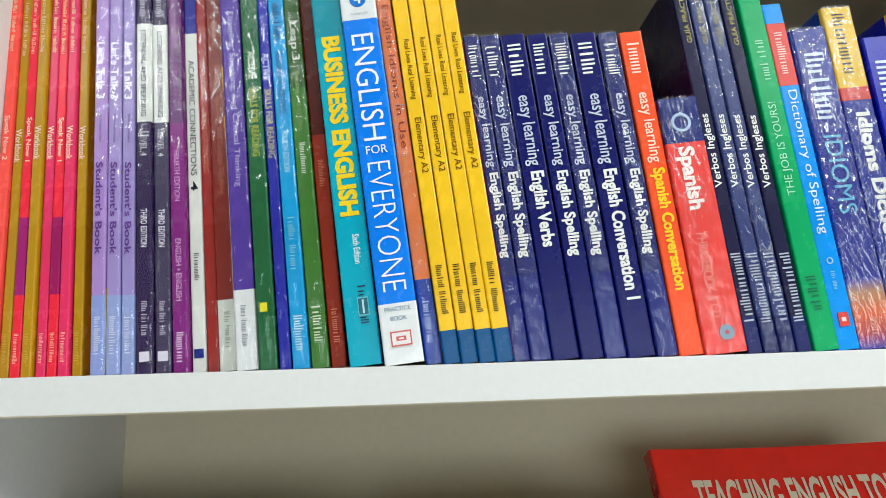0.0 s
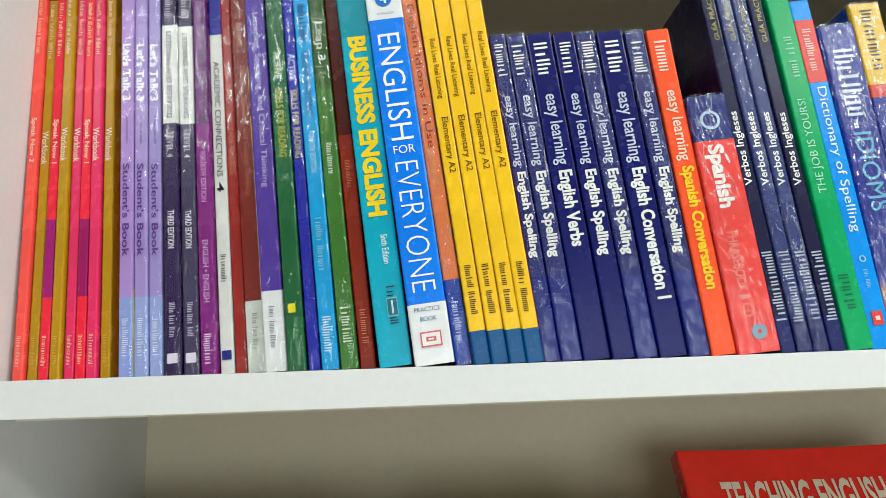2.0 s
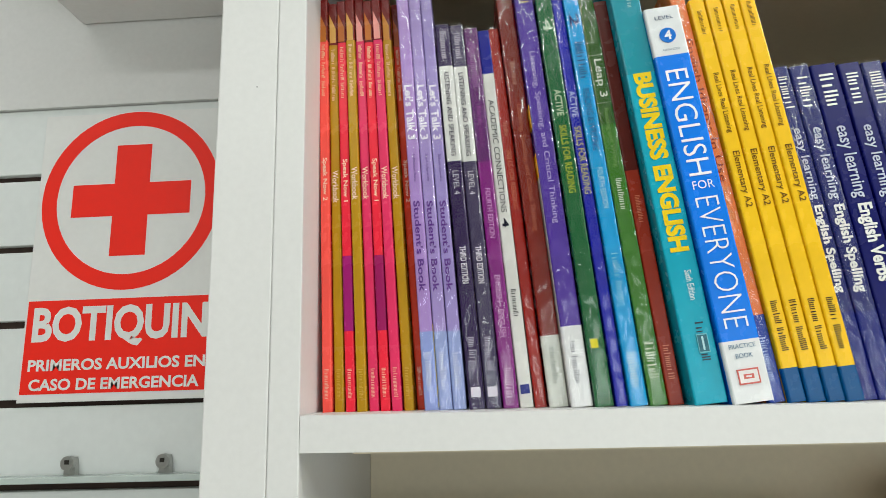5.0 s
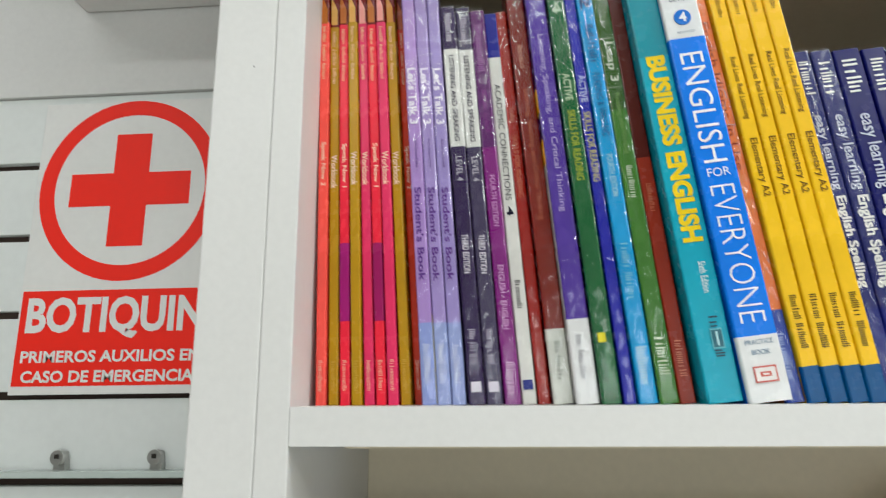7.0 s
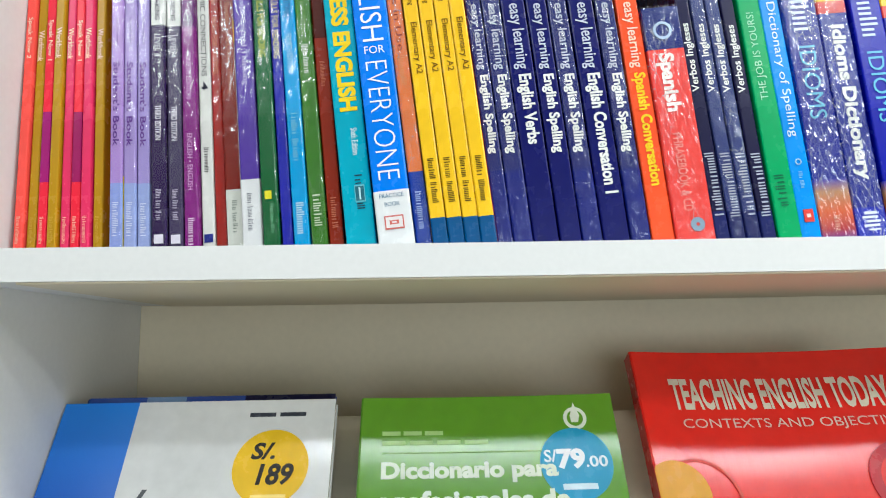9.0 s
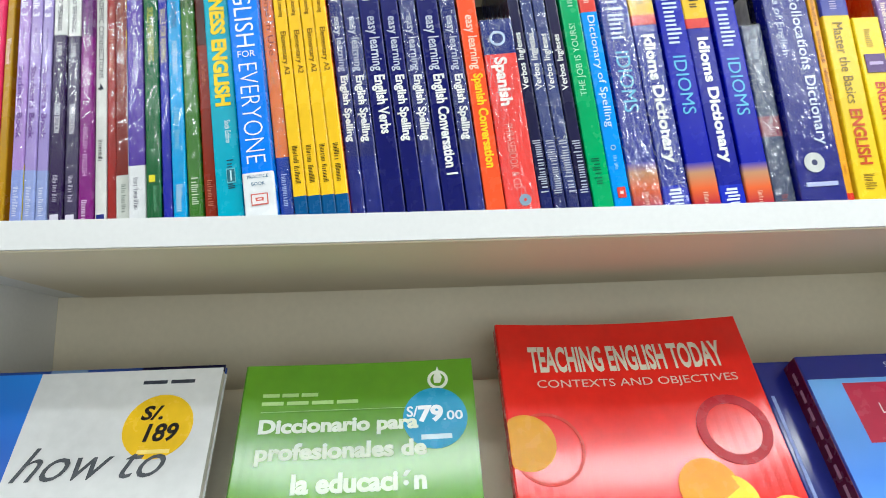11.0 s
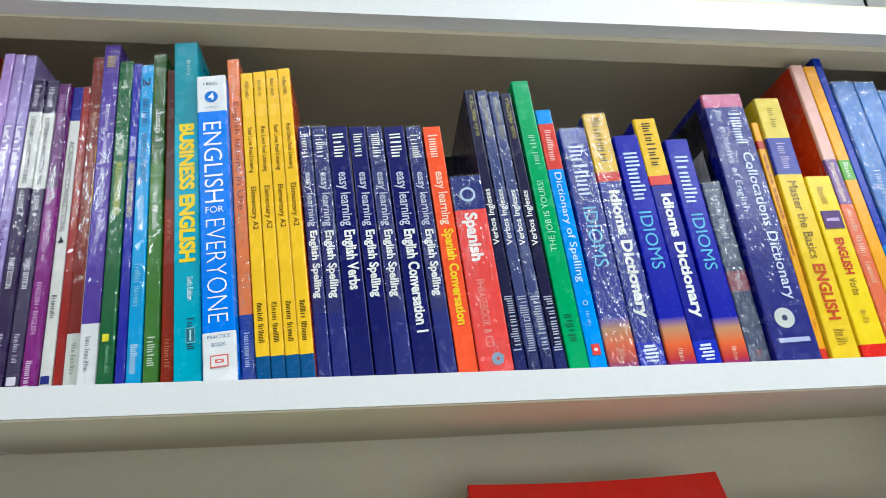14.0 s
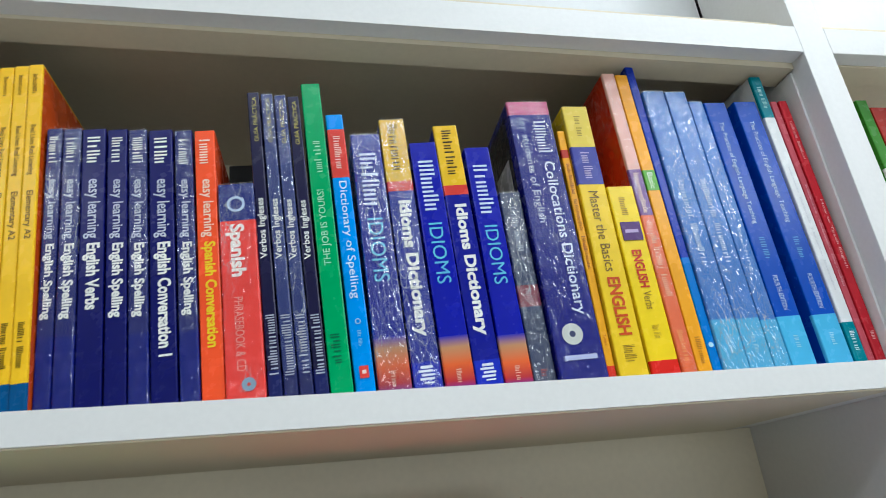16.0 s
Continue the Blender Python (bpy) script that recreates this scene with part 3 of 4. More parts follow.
# nine thin course books
SET = ((CORAL, "coral red", "Speak Now 2", None), (MUSTARD, "mustard", "Workbook", None), (CRIMSON, "crimson and magenta", "Speak Now 1", (176, 36, 130)),
       (MUSTARD, "mustard", "Workbook", None), (PINKRED, "raspberry", "Workbook", None), (CRIMSON, "crimson and magenta", "Speak Now 1", (170, 34, 110)),
       (PINKRED, "raspberry", "Workbook", None), (MUSTARD, "mustard", "Workbook", None), (ORANGE_R, "orange red", "Speak Now 2", None))
for k, (ink, word, title, mid) in enumerate(SET):
    foot_x, lean = 4.0 + 7.2 * k, 1.15 + 0.2 * k
    low_t, span = (0.365, 0.102) if title[0] == "S" else (0.388, 0.078)
    bands = [(0.0, 0.093, DEEP)]
    if mid:
        bands.append((0.60, 0.79, mid))
    thin = book(f"thin {word} course book, spine out on the white shelf", foot_x, 0.035 + 0.0012 * ((k * 5) % 3) if k < 8 else 0.047, 6.2 if k < 8 else 5.4, 284 - (k * 3) % 4, lean, 190, ink, bands,
         ((3, 0.102, 0.227, 0.5, 0.4, (244, 206, 172), False, 0), (title, low_t, low_t + span, 0.5, 0.62, (250, 222, 200), False, 0.01), (1, 0.885, 0.975, 0.5, 0.42, (244, 190, 170) if ink != MUSTARD else (214, 180, 80), False, 0)))
    tip = ((200, 124, 52), (226, 178, 100), (196, 120, 50), (226, 178, 100), (240, 170, 160), (204, 128, 56), (240, 170, 160), (210, 150, 70), (196, 96, 44))[k]
    dz = sag(foot_x / 1000 + 0.003)
    part("spine_tip", slab([(0.0009, 0.2505 + dz), (0.0051, 0.2505 + dz), (0.0051, 0.2615 + dz), (0.0009, 0.2725 + dz)], -0.0003, -0.0001), printed(tip), thin)

LILAC, LILAC_LOW = (186, 154, 214), (158, 172, 224)
for k, (fx, wrapw) in enumerate(((67.4, 8.2), (76.1, 8.0), (84.7, 8.0))):
    lilac = book("lilac course book fading to blue, in shiny film, spine out", fx, 0.033 + 0.001 * k, wrapw, 283, 2.8 + 0.08 * k, 190, LILAC if k == 0 else (182 - 4 * k, 158, 212), [(0.80, 1, LILAC_LOW if k == 0 else (166, 178, 222))],
         (("Let's Talk 3", 0.206, 0.333, 0.5, 0.66, (240, 235, 245), False, 0.03), (1, 0.365, 0.44, 0.55, 0.2, (110, 80, 150), False, 0),
          ("Student's Book", 0.478, 0.70, 0.5, 0.52, (118, 72, 158), False, 0.02), (1, 0.85, 0.965, 0.5, 0.45, (222, 226, 242), False, 0)), (), "light")
    if k == 0:
        part("back_cover_print", box(wrapw / 1000 + 0.0001, wrapw / 1000 + 0.0003, 0.001, 0.03, 0.001, 0.052), printed((214, 196, 40)), lilac)
for k, fx in enumerate((94.4, 104.6)):
    book("dark purple listening course book with a white title panel, spine out", fx, 0.034 + 0.002 * k, 9.5, 258, 3.1 + 0.12 * k, 190, (62, 38, 92) if k == 0 else (84, 74, 106), [(0.10, 0.335, (226, 226, 222))],
         ((1, 0.015, 0.092, 0.5, 0.45, (205, 195, 215), False, 0), ("LISTENING AND SPEAKING", 0.115, 0.322, 0.5, 0.36, (60, 50, 80), False, 0.01), ("LEVEL 4", 0.36, 0.42, 0.5, 0.4, (225, 220, 232), False, 0),
          ("THIRD EDITION", 0.555, 0.655, 0.5, 0.42, (235, 230, 240), False, 0.02), (3, 0.80, 0.90, 0.5, 0.38, (205, 198, 215), False, 0)), ((1.0, 0.955, 0.5, 0.62, (220, 215, 225)),), "light")
book("magenta purple course book, spine out", 115.0, 0.036, 9.4, 255, 3.4, 190, (146, 34, 140), [(0, 0.33, (112, 40, 120))],
     ((1, 0.03, 0.16, 0.5, 0.5, (176, 120, 180), False, 0), (2, 0.19, 0.3, 0.5, 0.3, (160, 70, 160), False, 0), ("FOURTH EDITION", 0.40, 0.53, 0.5, 0.36, (225, 170, 222), False, 0.01), ("ENGLISH • ENGLISH", 0.63, 0.80, 0.5, 0.38, (230, 180, 226), False, 0.01), (1, 0.885, 0.99, 0.5, 0.45, (240, 215, 238), False, 0)), wrapped="light")
book("white academic course book with a blue head, spine out", 125.2, 0.040, 8.4, 255, 3.6, 190, (226, 226, 220), [(0, 0.105, (46, 52, 158))],
     (("ACADEMIC CONNECTIONS", 0.17, 0.46, 0.5, 0.44, (60, 60, 70), False, 0.0), ("4", 0.475, 0.5, 0.5, 0.5, (40, 40, 60), False, 0.02), (1, 0.665, 0.755, 0.5, 0.38, (80, 80, 80), False, 0)), ((1.0, 0.95, 0.5, 0.66, (52, 62, 140)),))
book("thin brick-red reading book, spine out", 134.4, 0.040, 7.2, 256, 3.9, 190, (176, 44, 34), [], ((1, 0.23, 0.27, 0.5, 0.4, (220, 150, 130), False, 0), ("SKILLS FOR READING", 0.30, 0.455, 0.5, 0.42, (225, 140, 110), False, 0)), wrapped="light")
book("russet reading book with a white foot label, spine out", 142.8, 0.036, 11.4, 283, 4.05, 190, (146, 44, 28), [(0.82, 1, (222, 224, 216))],
     ((1, 0.16, 0.22, 0.5, 0.3, (215, 150, 130), False, 0), ("Listening, Speaking, and Critical Thinking", 0.26, 0.56, 0.5, 0.36, (212, 130, 100), False, 0), (3, 0.85, 0.95, 0.5, 0.28, (150, 160, 150), False, 0)), wrapped="light")
violet = book("violet reading book with a white foot label, spine out", 155.0, 0.029, 12.6, 290, 4.15, 190, (98, 66, 168), [(0.805, 1, (232, 232, 232))],
     ((1, 0.03, 0.07, 0.5, 0.5, (225, 200, 120), False, 0), ("Listening, Speaking, and Critical Thinking", 0.17, 0.56, 0.5, 0.38, (205, 190, 232), False, 0), (3, 0.84, 0.95, 0.45, 0.28, (150, 150, 158), False, 0)), wrapped="light")
part("front_cover_print", box(-0.0003, -0.0001, 0.001, 0.185, 0.001, 0.148), printed((214, 214, 210)), violet)
for vz in (0.152, 0.186):
    part("front_cover_print", prism([(-0.0005, 0.0065 + 0.006 * math.cos(i * math.pi / 8)) for i in range(9)] + [(-0.0001, 0.0065 - 0.006 * math.cos(i * math.pi / 8)) for i in range(9)], vz - 0.008, vz + 0.008), printed((236, 180, 40)), violet)
book("dark green reading book, spine out", 168.6, 0.027, 10.8, 272, 4.1, 190, (24, 112, 64), [],
     (("4", 0.055, 0.085, 0.5, 0.5, (190, 215, 190), False, 0), ("ACTIVE", 0.218, 0.28, 0.5, 0.42, (200, 222, 190), False, 0.015), ("SKILLS FOR READING", 0.302, 0.464, 0.5, 0.42, (186, 200, 70), False, 0.01), (3, 0.865, 0.955, 0.6, 0.22, (130, 190, 150), False, 0)), ((1.25, 0.84, 0.42, 0.4, (226, 216, 60)),), wrapped="light")
book("thin royal blue reading book, spine out", 180.6, 0.027, 7.0, 270, 4.35, 190, (38, 46, 178), [], (("ACTIVE", 0.218, 0.28, 0.5, 0.6, (190, 200, 235), False, 0.015), ("SKILLS FOR READING", 0.302, 0.464, 0.5, 0.6, (200, 196, 130), False, 0.01)), wrapped="light")
book("bright cyan vocabulary book, spine out", 188.6, 0.025, 10.0, 267, 4.5, 190, (12, 170, 224), [],
     (("2", 0.038, 0.066, 0.5, 0.6, (20, 50, 110), False, 0.02), (1, 0.10, 0.2, 0.5, 0.5, (22, 88, 140), False, 0), ("READING & WRITING", 0.211, 0.356, 0.5, 0.44, (22, 88, 140), False, 0.0), ("FOURTH EDITION", 0.399, 0.498, 0.5, 0.36, (190, 232, 240), False, 0.01), (2, 0.605, 0.755, 0.5, 0.4, (150, 214, 232), False, 0), (1, 0.86, 0.97, 0.5, 0.5, (215, 240, 245), False, 0)), wrapped="light")
book("leaf green course book, spine out", 199.8, 0.025, 10.2, 278, 4.85, 190, (76, 136, 46), [(0, 0.32, (60, 106, 34))],
     (("Leap 3", 0.172, 0.258, 0.5, 0.62, (225, 232, 215), False, 0.01), (1, 0.1625, 0.1645, 0.5, 0.9, (215, 225, 205), False, 0), (1, 0.2705, 0.2725, 0.5, 0.9, (215, 225, 205), False, 0), ("Reading and Writing", 0.284, 0.42, 0.5, 0.36, (140, 178, 108), False, 0.0), (1, 0.445, 0.53, 0.5, 0.36, (225, 235, 215), False, 0), (1, 0.84, 0.95, 0.5, 0.48, (220, 232, 205), False, 0)), wrapped="light")
book("thin rust-brown course book, spine out", 210.8, 0.027, 9.0, 264, 5.0, 190, (166, 60, 34), [(0, 0.4, (104, 34, 20))], ((1, 0.46, 0.54, 0.5, 0.36, (214, 130, 100), False, 0), (1, 0.84, 0.95, 0.5, 0.42, (222, 140, 110), False, 0)))
book("thick teal business English guide with yellow title, spine out", 222.6, 0.017, 18.6, 284, 5.65, 185, (28, 178, 200), [(0, 0.236, (34, 158, 174))],
     ((1, 0.05, 0.10, 0.62, 0.18, (190, 225, 225), False, 0), ("BUSINESS ENGLISH", 0.236, 0.642, 0.52, 0.62, (240, 212, 40), False, 0.05), ("Sixth Edition", 0.686, 0.756, 0.62, 0.22, (225, 240, 240), False, 0.01), (1, 0.803, 0.916, 0.62, 0.26, (50, 70, 84), False, 0)), ((1.75, 0.86, 0.62, 0.34, (120, 196, 206)), (1.75, 0.86, 0.62, 0.29, (60, 120, 134)), (7.0, 0.86, 0.62, 0.06, (190, 225, 228))))
practice = book("bright blue practice book with white head and foot, spine out", 243.0, 0.0135, 22.2, 248, 6.1, 180, (18, 140, 240), [(0, 0.112, (232, 234, 235)), (0.836, 1, (234, 235, 235))],
     (("ENGLISH", 0.147, 0.406, 0.5, 0.62, (240, 246, 250), False, -0.004), ("EVERYONE", 0.461, 0.803, 0.5, 0.62, (240, 246, 250), False, -0.016)), (("disc", 0.066, 0.5, 0.46, (24, 128, 214)), (0.72, 0.935, 0.5, 0.54, (214, 120, 110)), (0.66, 0.935, 0.5, 0.47, (238, 232, 230)), (0.45, 0.935, 0.5, 0.26, (214, 120, 110)), (0.3, 0.935, 0.5, 0.14, (238, 232, 230))))

for words, p, wide, tall, ink, bold in (("LEVEL", 0.025, 11.5, 2.6, (60, 90, 120), 0.0), ("4", 0.066, 4.6, 6.4, (240, 246, 250), 0.03), ("ADVANCED", 0.1, 11, 1.5, (110, 130, 150), 0.0), ("FOR", 0.43, 13, 5.2, (240, 246, 250), 0.0), ("PRACTICE", 0.852, 15, 2.6, (70, 120, 150), 0.0), ("BOOK", 0.878, 9.5, 2.6, (70, 120, 150), 0.0)):
    across(practice, 22.2, 248, words, p, 0.5, wide, tall, ink, bold)
book("orange idioms book with a blue foot, spine out", 266.2, 0.024, 9.8, 274, 6.3, 180, (244, 144, 84), [(0.785, 1, (54, 84, 168))],
     ((2, 0.02, 0.10, 0.5, 0.3, (240, 190, 150), False, 0), ("English Idioms in Use", 0.13, 0.46, 0.5, 0.56, (166, 70, 40), False, 0.0), (1, 0.47, 0.56, 0.5, 0.4, (240, 170, 110), False, 0), (1, 0.835, 0.965, 0.5, 0.42, (190, 205, 235), False, 0)), (), True)
for k, fx in enumerate((276.7, 287.0, 297.2, 307.1)):
    book("yellow listening course book with a teal blue foot, spine out", fx, 0.0215 - 0.001 * k, 9.8, 258 + k, 6.25 - 0.03 * k, 175, (250, 206, 40), [(0.915, 1, (0, 98, 150))],
         ((1, 0.025, 0.09, 0.5, 0.3, (150, 110, 20), False, 0), ("Real Lives Real Listening", 0.172, 0.315, 0.5, 0.44, (128, 94, 18), False, 0.01), ("Elementary A2", 0.36, 0.498, 0.5, 0.54, (128, 94, 18), False, 0.01), (2, 0.736, 0.879, 0.5, 0.40, (70, 56, 20), False, 0)), side=(206, 92, 30) if k == 3 else None)


def pocket_guide(fx, w, lean, title, wrapped, rgb=NAVY, word="navy", title_rgb=W_, end=0.66):
    # wrapped navy copies: the film's pale glare is mixed into the ink
    book(f"{word} pocket language guide{' in crinkled film' if wrapped else ''}, spine out", fx, 0.025, w, 208, lean, 126, (46, 54, 124) if wrapped and rgb == NAVY else rgb, [(0.72, 1, NAVY2)] if wrapped and rgb == NAVY else [],
         ((1, 0.024, 0.13, 0.5, 0.54, W_ if rgb == NAVY else (250, 225, 205), False, 0), ("easy learning", 0.17, 0.376, 0.5, 0.66, (206, 210, 228) if rgb == NAVY else (250, 222, 200), False, 0.012), (title, 0.393, end if title != "English Verbs" else 0.63, 0.5, 0.68, title_rgb, False, 0.035)), (), wrapped)


for row in ((317.4, 10.2, 5.75, "English Spelling", True), (328.2, 12.2, 5.7, "English Spelling", True), (341.0, 16.0, 5.65, "English Verbs", False), (358.0, 13.6, 5.6, "English Spelling", False), (372.4, 12.6, 5.55, "English Spelling", True)):
    pocket_guide(*row)
pocket_guide(385.8, 16.6, 5.35, "English Conversation 1", False, end=0.812)
pocket_guide(403.6, 12.4, 5.25, "English Spelling", True)
pocket_guide(416.8, 14.6, 4.95, "Spanish Conversation", False, (250, 104, 56), "orange", (248, 214, 50), 0.785)

book("coral red Spanish phrasebook with navy head, in crinkled film", 431.9, 0.0235, 25.2, 160, 4.75, 100, (240, 84, 76), [(0, 0.155, (40, 56, 132))],
     (("Spanish", 0.17, 0.404, 0.42, 0.52, (248, 236, 230), False, 0.04), ("PHRASEBOOK & CD", 0.497, 0.851, 0.42, 0.24, (242, 170, 160), False, 0.0)), (("ring", 0.085, 0.48, 0.5, (190, 205, 228)), ("disc", 0.92, 0.58, 0.36, (150, 170, 186)), ("disc", 0.92, 0.58, 0.09, (215, 90, 85))), True)
for k, (fx, wrapped) in enumerate(((458.1, False), (468.3, True), (478.3, True), (488.3, False))):
    # paler ink on wrapped copies imitates glare from the film
    book(f"dark navy Spanish verb guide{' in crinkled film' if wrapped else ''}, spine out", fx, 0.026, 9.2, 246 - k, 5.15 - 0.06 * k, 165, (36, 34, 78) if not wrapped else (66, 78, 134), [(0.90, 1, (34, 44, 110))],
         (("GUÍA PRÁCTICA", 0.015, 0.155, 0.5, 0.44, (200, 190, 110), True, 0.0), ("Verbos Ingleses", 0.336, 0.531, 0.5, 0.7, W_, True, 0.015), (1, 0.709, 0.947, 0.5, 0.66, (186, 191, 206), True, 0)), (), wrapped)
book("emerald green job guide, spine out", 498.4, 0.025, 15.0, 255, 4.6, 170, (8, 176, 112), [],
     ((2, 0.179, 0.289, 0.5, 0.36, (170, 226, 196), True, 0), ("THE JOB IS YOURS!", 0.333, 0.575, 0.5, 0.44, (180, 232, 205), True, 0.0), (1, 0.793, 0.908, 0.42, 0.42, (0, 118, 84), True, 0)))
book("sky blue spelling dictionary, spine out", 515.0, 0.029, 13.6, 228, 4.45, 170, (0, 158, 238), [(0.05, 0.215, (222, 84, 74))],
     ((1, 0.07, 0.2, 0.5, 0.4, (244, 205, 196), False, 0), ("Dictionary of Spelling", 0.228, 0.642, 0.5, 0.56, (222, 240, 250), False, 0.0), (2, 0.755, 0.82, 0.5, 0.2, (150, 208, 240), False, 0)), (("ring", 0.725, 0.5, 0.3, (190, 226, 244)), (1.35, 0.911, 0.52, 0.46, (222, 84, 74)), (0.9, 0.911, 0.52, 0.2, (244, 220, 214))))
SUNSET = blended("sunset_print", ((0.0, (10, 30, 176)), (0.22, (190, 40, 50)), (0.5, (226, 110, 40)), (0.8, (196, 150, 110)), (1.0, (10, 34, 176))))


def idiom_dictionary(fx, w, h, lean, wrapped):
    # wrapped copy's blue is lightened to stand for film glare
    book(f"blue idioms dictionary with sunset print{' in crinkled film' if wrapped else ', spine out'}", fx, 0.032, w, h, lean, 130, (10, 30, 176) if not wrapped else (36, 52, 160), [(0.765, 1, SUNSET)],
         ((1, 0.062, 0.292, 0.5, 0.56, (212, 222, 244), False, 0), ("IDIOMS", 0.308, 0.55, 0.5, 0.5, (120, 196, 228), False, 0.0), (1, 0.90, 0.975, 0.5, 0.18, (240, 200, 180), False, 0)), (), wrapped)


def phrase_dictionary(fx, w, h, lean, wrapped):
    # film glare on the wrapped copy is put into a lighter navy
    book(f"navy idioms dictionary with yellow head{' in crinkled film' if wrapped else ', spine out'}", fx, 0.0335, w, h, lean, 130, (10, 28, 156) if not wrapped else (32, 52, 160), [(0, 0.215, (234, 196, 36)), (0.215, 0.25, (220, 76, 66)), (0.88, 1, (34, 58, 196))],
         ((1, 0.012, 0.2, 0.5, 0.4, (58, 50, 30), False, 0), ("Idioms Dictionary", 0.285, 0.785, 0.5, 0.6, W_, False, 0.04)), ((0.22, 0.90, 0.5, 0.42, (226, 232, 240)), (0.16, 0.915, 0.46, 0.5, (226, 232, 240)), (0.16, 0.93, 0.54, 0.46, (226, 232, 240)), (0.16, 0.945, 0.48, 0.5, (226, 232, 240)), (0.14, 0.96, 0.54, 0.36, (226, 232, 240))), wrapped)


idiom_dictionary(530.6, 23.2, 211, 3.7, "heavy")
phrase_dictionary(555.6, 20.6, 227, 3.8, "heavy")
idiom_dictionary(577.6, 21.6, 204, 3.7, False)
phrase_dictionary(600.2, 20.0, 222, 3.75, False)
idiom_dictionary(620.6, 21.0, 200, 3.1, False)
book("small grey-blue phrase dictionary in crinkled film, spine out", 642.2, 0.033, 17.2, 158, 2.6, 110, (72, 84, 116), [(0.45, 0.56, (150, 80, 96))],
     ((2, 0.06, 0.30, 0.5, 0.3, (190, 198, 214), False, 0), (1, 0.46, 0.55, 0.5, 0.3, (196, 160, 170), False, 0), (1, 0.9, 0.95, 0.5, 0.3, (200, 90, 80), False, 0)), (), "heavy")
coll = book("thick navy collocations dictionary with pink head, in film", 660.4, 0.028, 37.0, 244, 2.3, 165, (26, 34, 138), [(0, 0.044, (206, 112, 150))],
     (("for students of English", 0.055, 0.418, 0.28, 0.22, (204, 210, 236), False, 0.0), (1, 0.059, 0.192, 0.68, 0.26, (214, 220, 240), False, 0), ("Collocations Dictionary", 0.206, 0.752, 0.68, 0.32, (214, 220, 240), False, 0.01)), (("disc", 0.82, 0.42, 0.44, (206, 208, 204)), ("disc", 0.82, 0.42, 0.13, (84, 88, 120)), (0.14, 0.906, 0.5, 0.68, (190, 196, 226))), True)
part("side_print", box(-0.0004, -0.0001, 0.012, 0.16, 0.005, 0.238), printed((18, 20, 44)), coll)
part("side_print", box(-0.0006, -0.0002, 0.02, 0.06, 0.14, 0.2), printed((200, 196, 180)), coll)
book("thin yellow proverbs book, spine out", 698.0, 0.031, 6.8, 217, 1.3, 140, (238, 178, 34), [(0.07, 0.10, (190, 60, 40)), (0.93, 0.985, (220, 66, 46))], ((3, 0.12, 0.55, 0.5, 0.42, (150, 70, 30), False, 0), (1, 0.8, 0.85, 0.5, 0.3, (200, 120, 40), False, 0)))
book("yellow English basics workbook, spine out", 706.0, 0.0285, 23.2, 241, 1.3, 180, (238, 206, 42), [(0, 0.142, (226, 204, 90)), (0.142, 0.274, (70, 78, 164))],
     ((2, 0.03, 0.11, 0.5, 0.24, (170, 150, 60), False, 0), (2, 0.155, 0.262, 0.5, 0.34, (190, 180, 214), False, 0), ("Master the Basics", 0.299, 0.59, 0.48, 0.36, (130, 104, 40), False, 0.0), ("ENGLISH", 0.612, 0.828, 0.5, 0.46, (206, 92, 40), False, 0.03), (2, 0.865, 0.935, 0.5, 0.4, (150, 120, 40), False, 0)))
book("small yellow English verbs guide with a purple label, spine out", 731.6, 0.028, 23.0, 161, 1.8, 110, (242, 214, 20), [(0.896, 0.975, (222, 44, 30))],
     ((1, 0.05, 0.15, 0.45, 0.24, (196, 160, 40), False, 0), ("ENGLISH", 0.308, 0.5, 0.5, 0.36, (206, 62, 40), False, 0.03), ("Verbs", 0.52, 0.615, 0.5, 0.3, (150, 120, 40), False, 0.0), (2, 0.70, 0.78, 0.5, 0.26, (190, 160, 50), False, 0)), ((0.95, 0.215, 0.52, 0.74, (92, 46, 122)), (0.25, 0.215, 0.52, 0.5, (190, 170, 205))))
book("tall red-orange reading course book, spine out", 756.2, 0.028, 12.0, 278, 2.3, 195, (206, 62, 22), [(0, 0.31, (232, 186, 172)), (0.31, 0.46, (128, 86, 152)), (0.46, 1, (234, 126, 84))],
     (("Intermediate", 0.322, 0.452, 0.5, 0.4, (244, 214, 200), False, 0.01), (3, 0.481, 0.74, 0.5, 0.42, (244, 200, 168), False, 0), (1, 0.84, 0.96, 0.5, 0.4, (244, 180, 120), False, 0)), (), True)
book("tall amber reading course book with a green label, spine out", 768.9, 0.028, 11.8, 277, 2.3, 195, (240, 176, 36), [(0.31, 0.376, (112, 178, 70))], (("Basic", 0.318, 0.37, 0.5, 0.42, (225, 240, 205), False, 0.01), (1, 0.86, 0.97, 0.5, 0.36, (190, 130, 40), False, 0)))
book("tall thin royal blue book, spine out", 781.4, 0.029, 8.0, 294, 2.3, 195, (24, 66, 178), [(0.62, 1, (8, 132, 210))], (), (("disc", 0.9, 0.5, 0.5, (190, 225, 240)),))
STEEL_BLUE, AQUA = (72, 134, 204), (96, 186, 224)
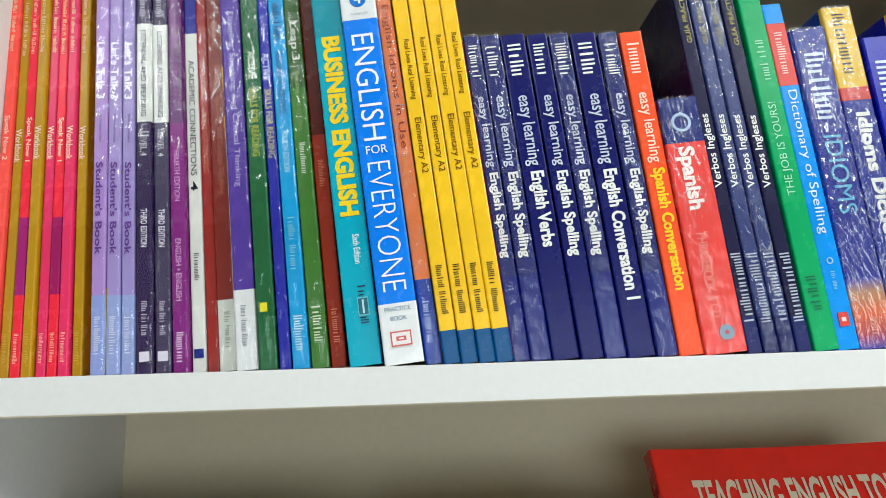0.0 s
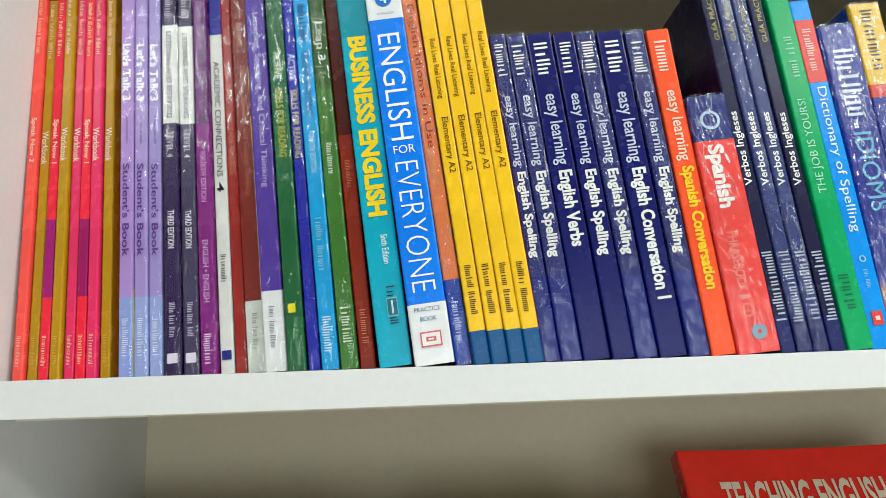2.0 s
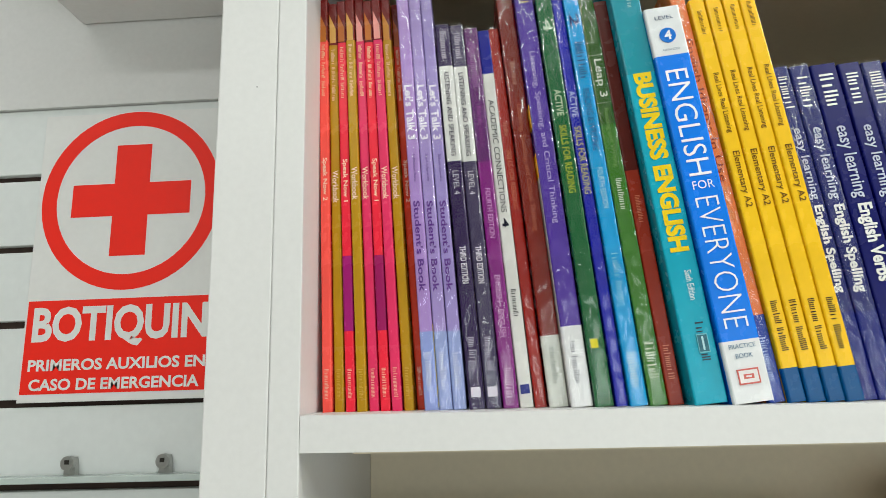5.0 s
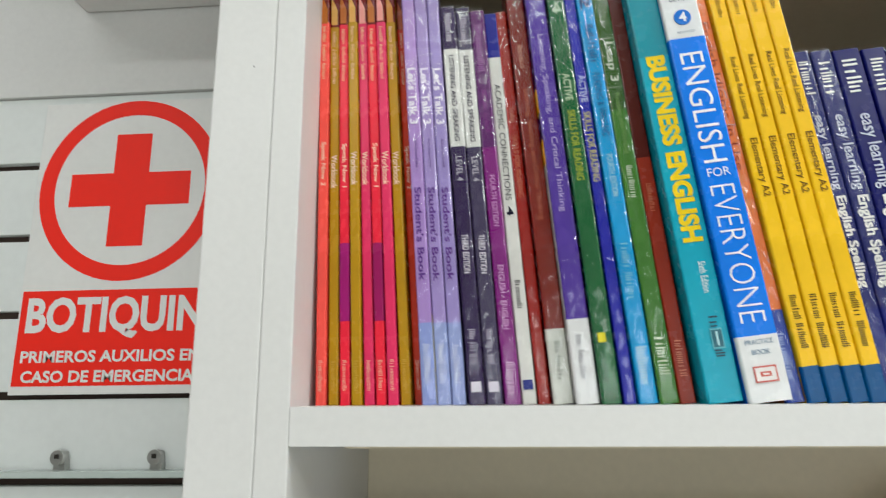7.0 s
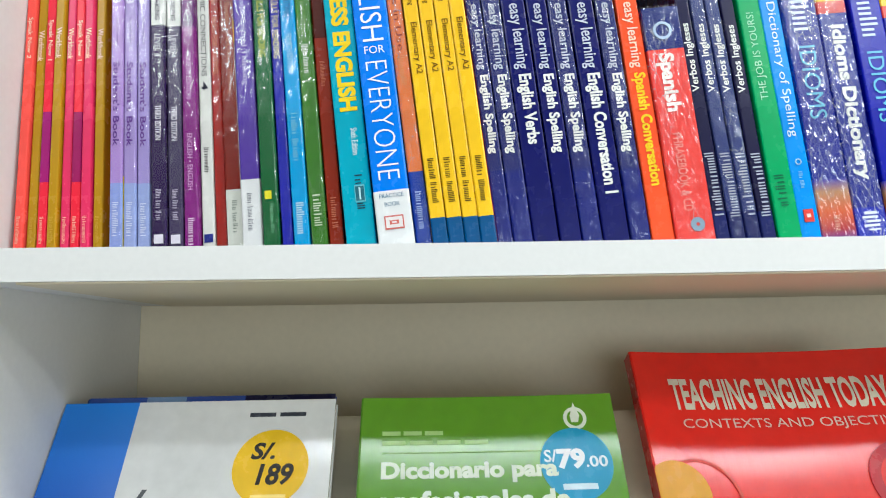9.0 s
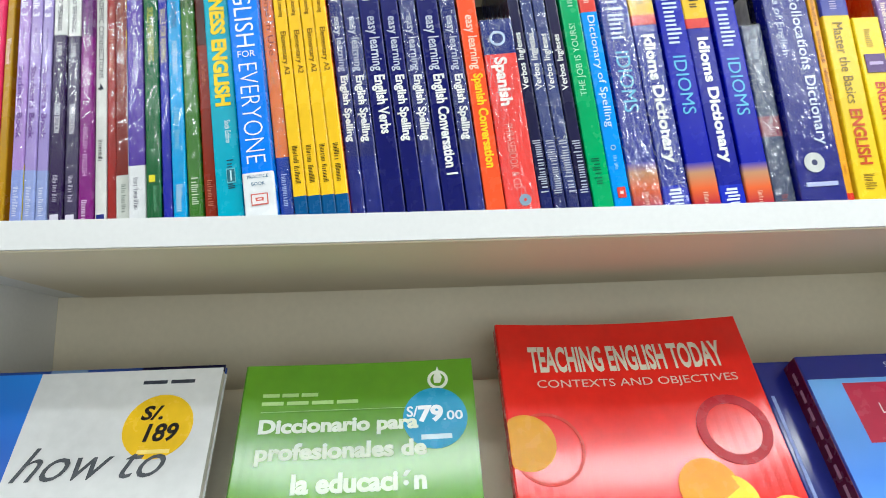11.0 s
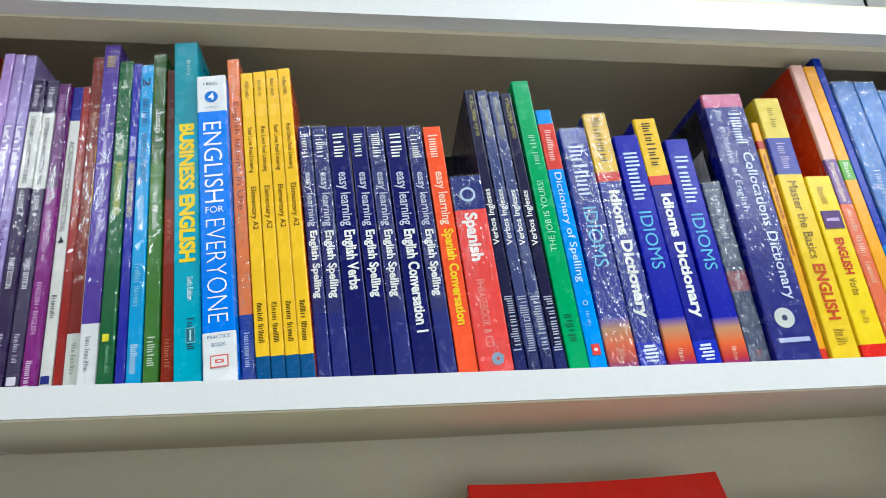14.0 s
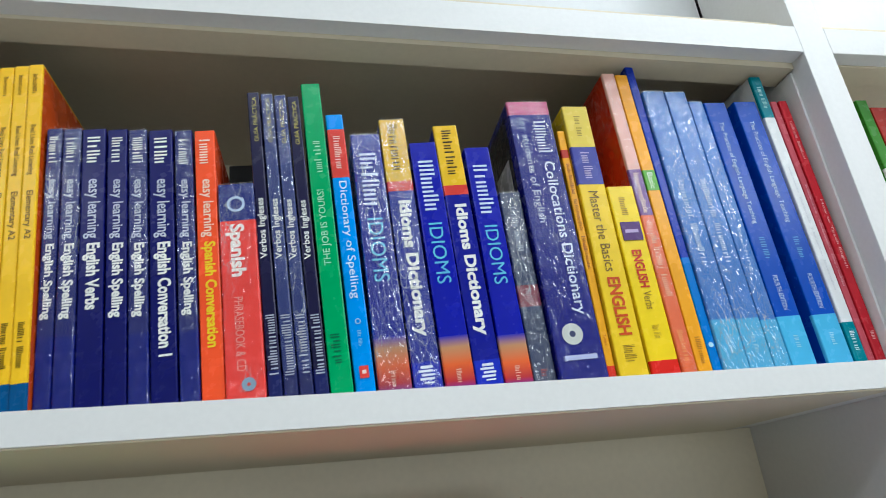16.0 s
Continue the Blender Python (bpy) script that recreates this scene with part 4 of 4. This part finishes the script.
for fx, w, h, lean, title in ((790.0, 20.8, 259, 2.2, 2), (811.4, 20.4, 259, 2.1, 2), (832.4, 14.2, 249, 2.2, "for the Teaching")):
    book("steel blue teaching handbook in crinkled film, spine out", fx, 0.027, w, h, lean, 175, STEEL_BLUE, [(0.80, 1, AQUA)], ((title, 0.30, 0.62, 0.5, 0.28, (196, 216, 236), False, 0), (2, 0.86, 0.93, 0.5, 0.2, (180, 220, 235), False, 0)), (), "heavy")
for fx, w, h, lean in ((847.4, 21.6, 248, 2.1), (879.6, 22.4, 250, 2.4)):
    book("blue teaching handbook with an aqua foot, spine out", fx, 0.027, w, h, lean, 175, (16, 90, 186), [(0.79, 1, AQUA)],
         (("The Practice of English Language Teaching", 0.07, 0.44, 0.45, 0.28, (206, 224, 240), False, 0.0), (2, 0.49, 0.58, 0.5, 0.24, (120, 176, 220), False, 0), ("FOURTH EDITION", 0.635, 0.765, 0.5, 0.2, (206, 224, 240), False, 0.0), (1, 0.86, 0.92, 0.5, 0.18, (170, 216, 232), False, 0)))
# filler added so that the gap between the two handbooks is dark
book("dark blue filler in the gap between two handbooks", 869.8, 0.047, 8.8, 249, 2.2, 160, (16, 44, 112))
book("tall white book with teal head and foot, spine out", 904.6, 0.028, 11.4, 280, 1.9, 190, (228, 229, 230), [(0, 0.135, (0, 142, 156)), (0.84, 1, (0, 142, 156))], ((2, 0.03, 0.11, 0.5, 0.4, (170, 220, 220), False, 0), (4, 0.3, 0.74, 0.5, 0.18, (205, 206, 212), False, 0), (1, 0.87, 0.95, 0.5, 0.4, (220, 240, 240), False, 0)))
book("thin rose pink book, spine out", 917.0, 0.029, 6.6, 253, 1.6, 180, (200, 96, 108), [], ((3, 0.3, 0.7, 0.5, 0.3, (225, 170, 176), False, 0),))
book("crimson pink teaching book, spine out", 924.4, 0.028, 8.6, 253, 1.5, 180, (206, 52, 66), [], ((2, 0.07, 0.22, 0.5, 0.34, (240, 190, 190), False, 0), ("How to Teach English", 0.36, 0.62, 0.5, 0.36, (244, 200, 200), False, 0.0), (1, 0.86, 0.9, 0.5, 0.4, (240, 190, 190), False, 0)))
# beyond the divider
book("leaf green book beyond the divider, spine out", 1010.0, 0.03, 12.0, 258, 1.0, 180, (70, 140, 40), [(0.25, 0.6, (224, 228, 220))], group="books beyond the divider")
book("rust red book beyond the divider, spine out", 1023.0, 0.03, 22.0, 250, 1.0, 180, (170, 48, 30), [(0.22, 0.5, (216, 214, 206))], ((2, 0.26, 0.45, 0.5, 0.3, (60, 60, 60), False, 0),), group="books beyond the divider")
book("violet book beyond the divider, spine out", 1046.0, 0.03, 18.0, 230, 1.0, 180, (110, 60, 160), [], ((2, 0.26, 0.45, 0.5, 0.3, (220, 205, 235), False, 0),), group="books beyond the divider")
# a dark box file stands behind the small phrasebook
file_box = root("box_file", "black box file standing behind the phrasebook", "box file", pose(0.421, 0.132, 1.5 - sag(0.436), 0, -3.2, 0))
part("body", box(0, 0.03, 0, 0.085, 0, 0.243, 0.001), printed((22, 22, 24), 0.5), file_box)
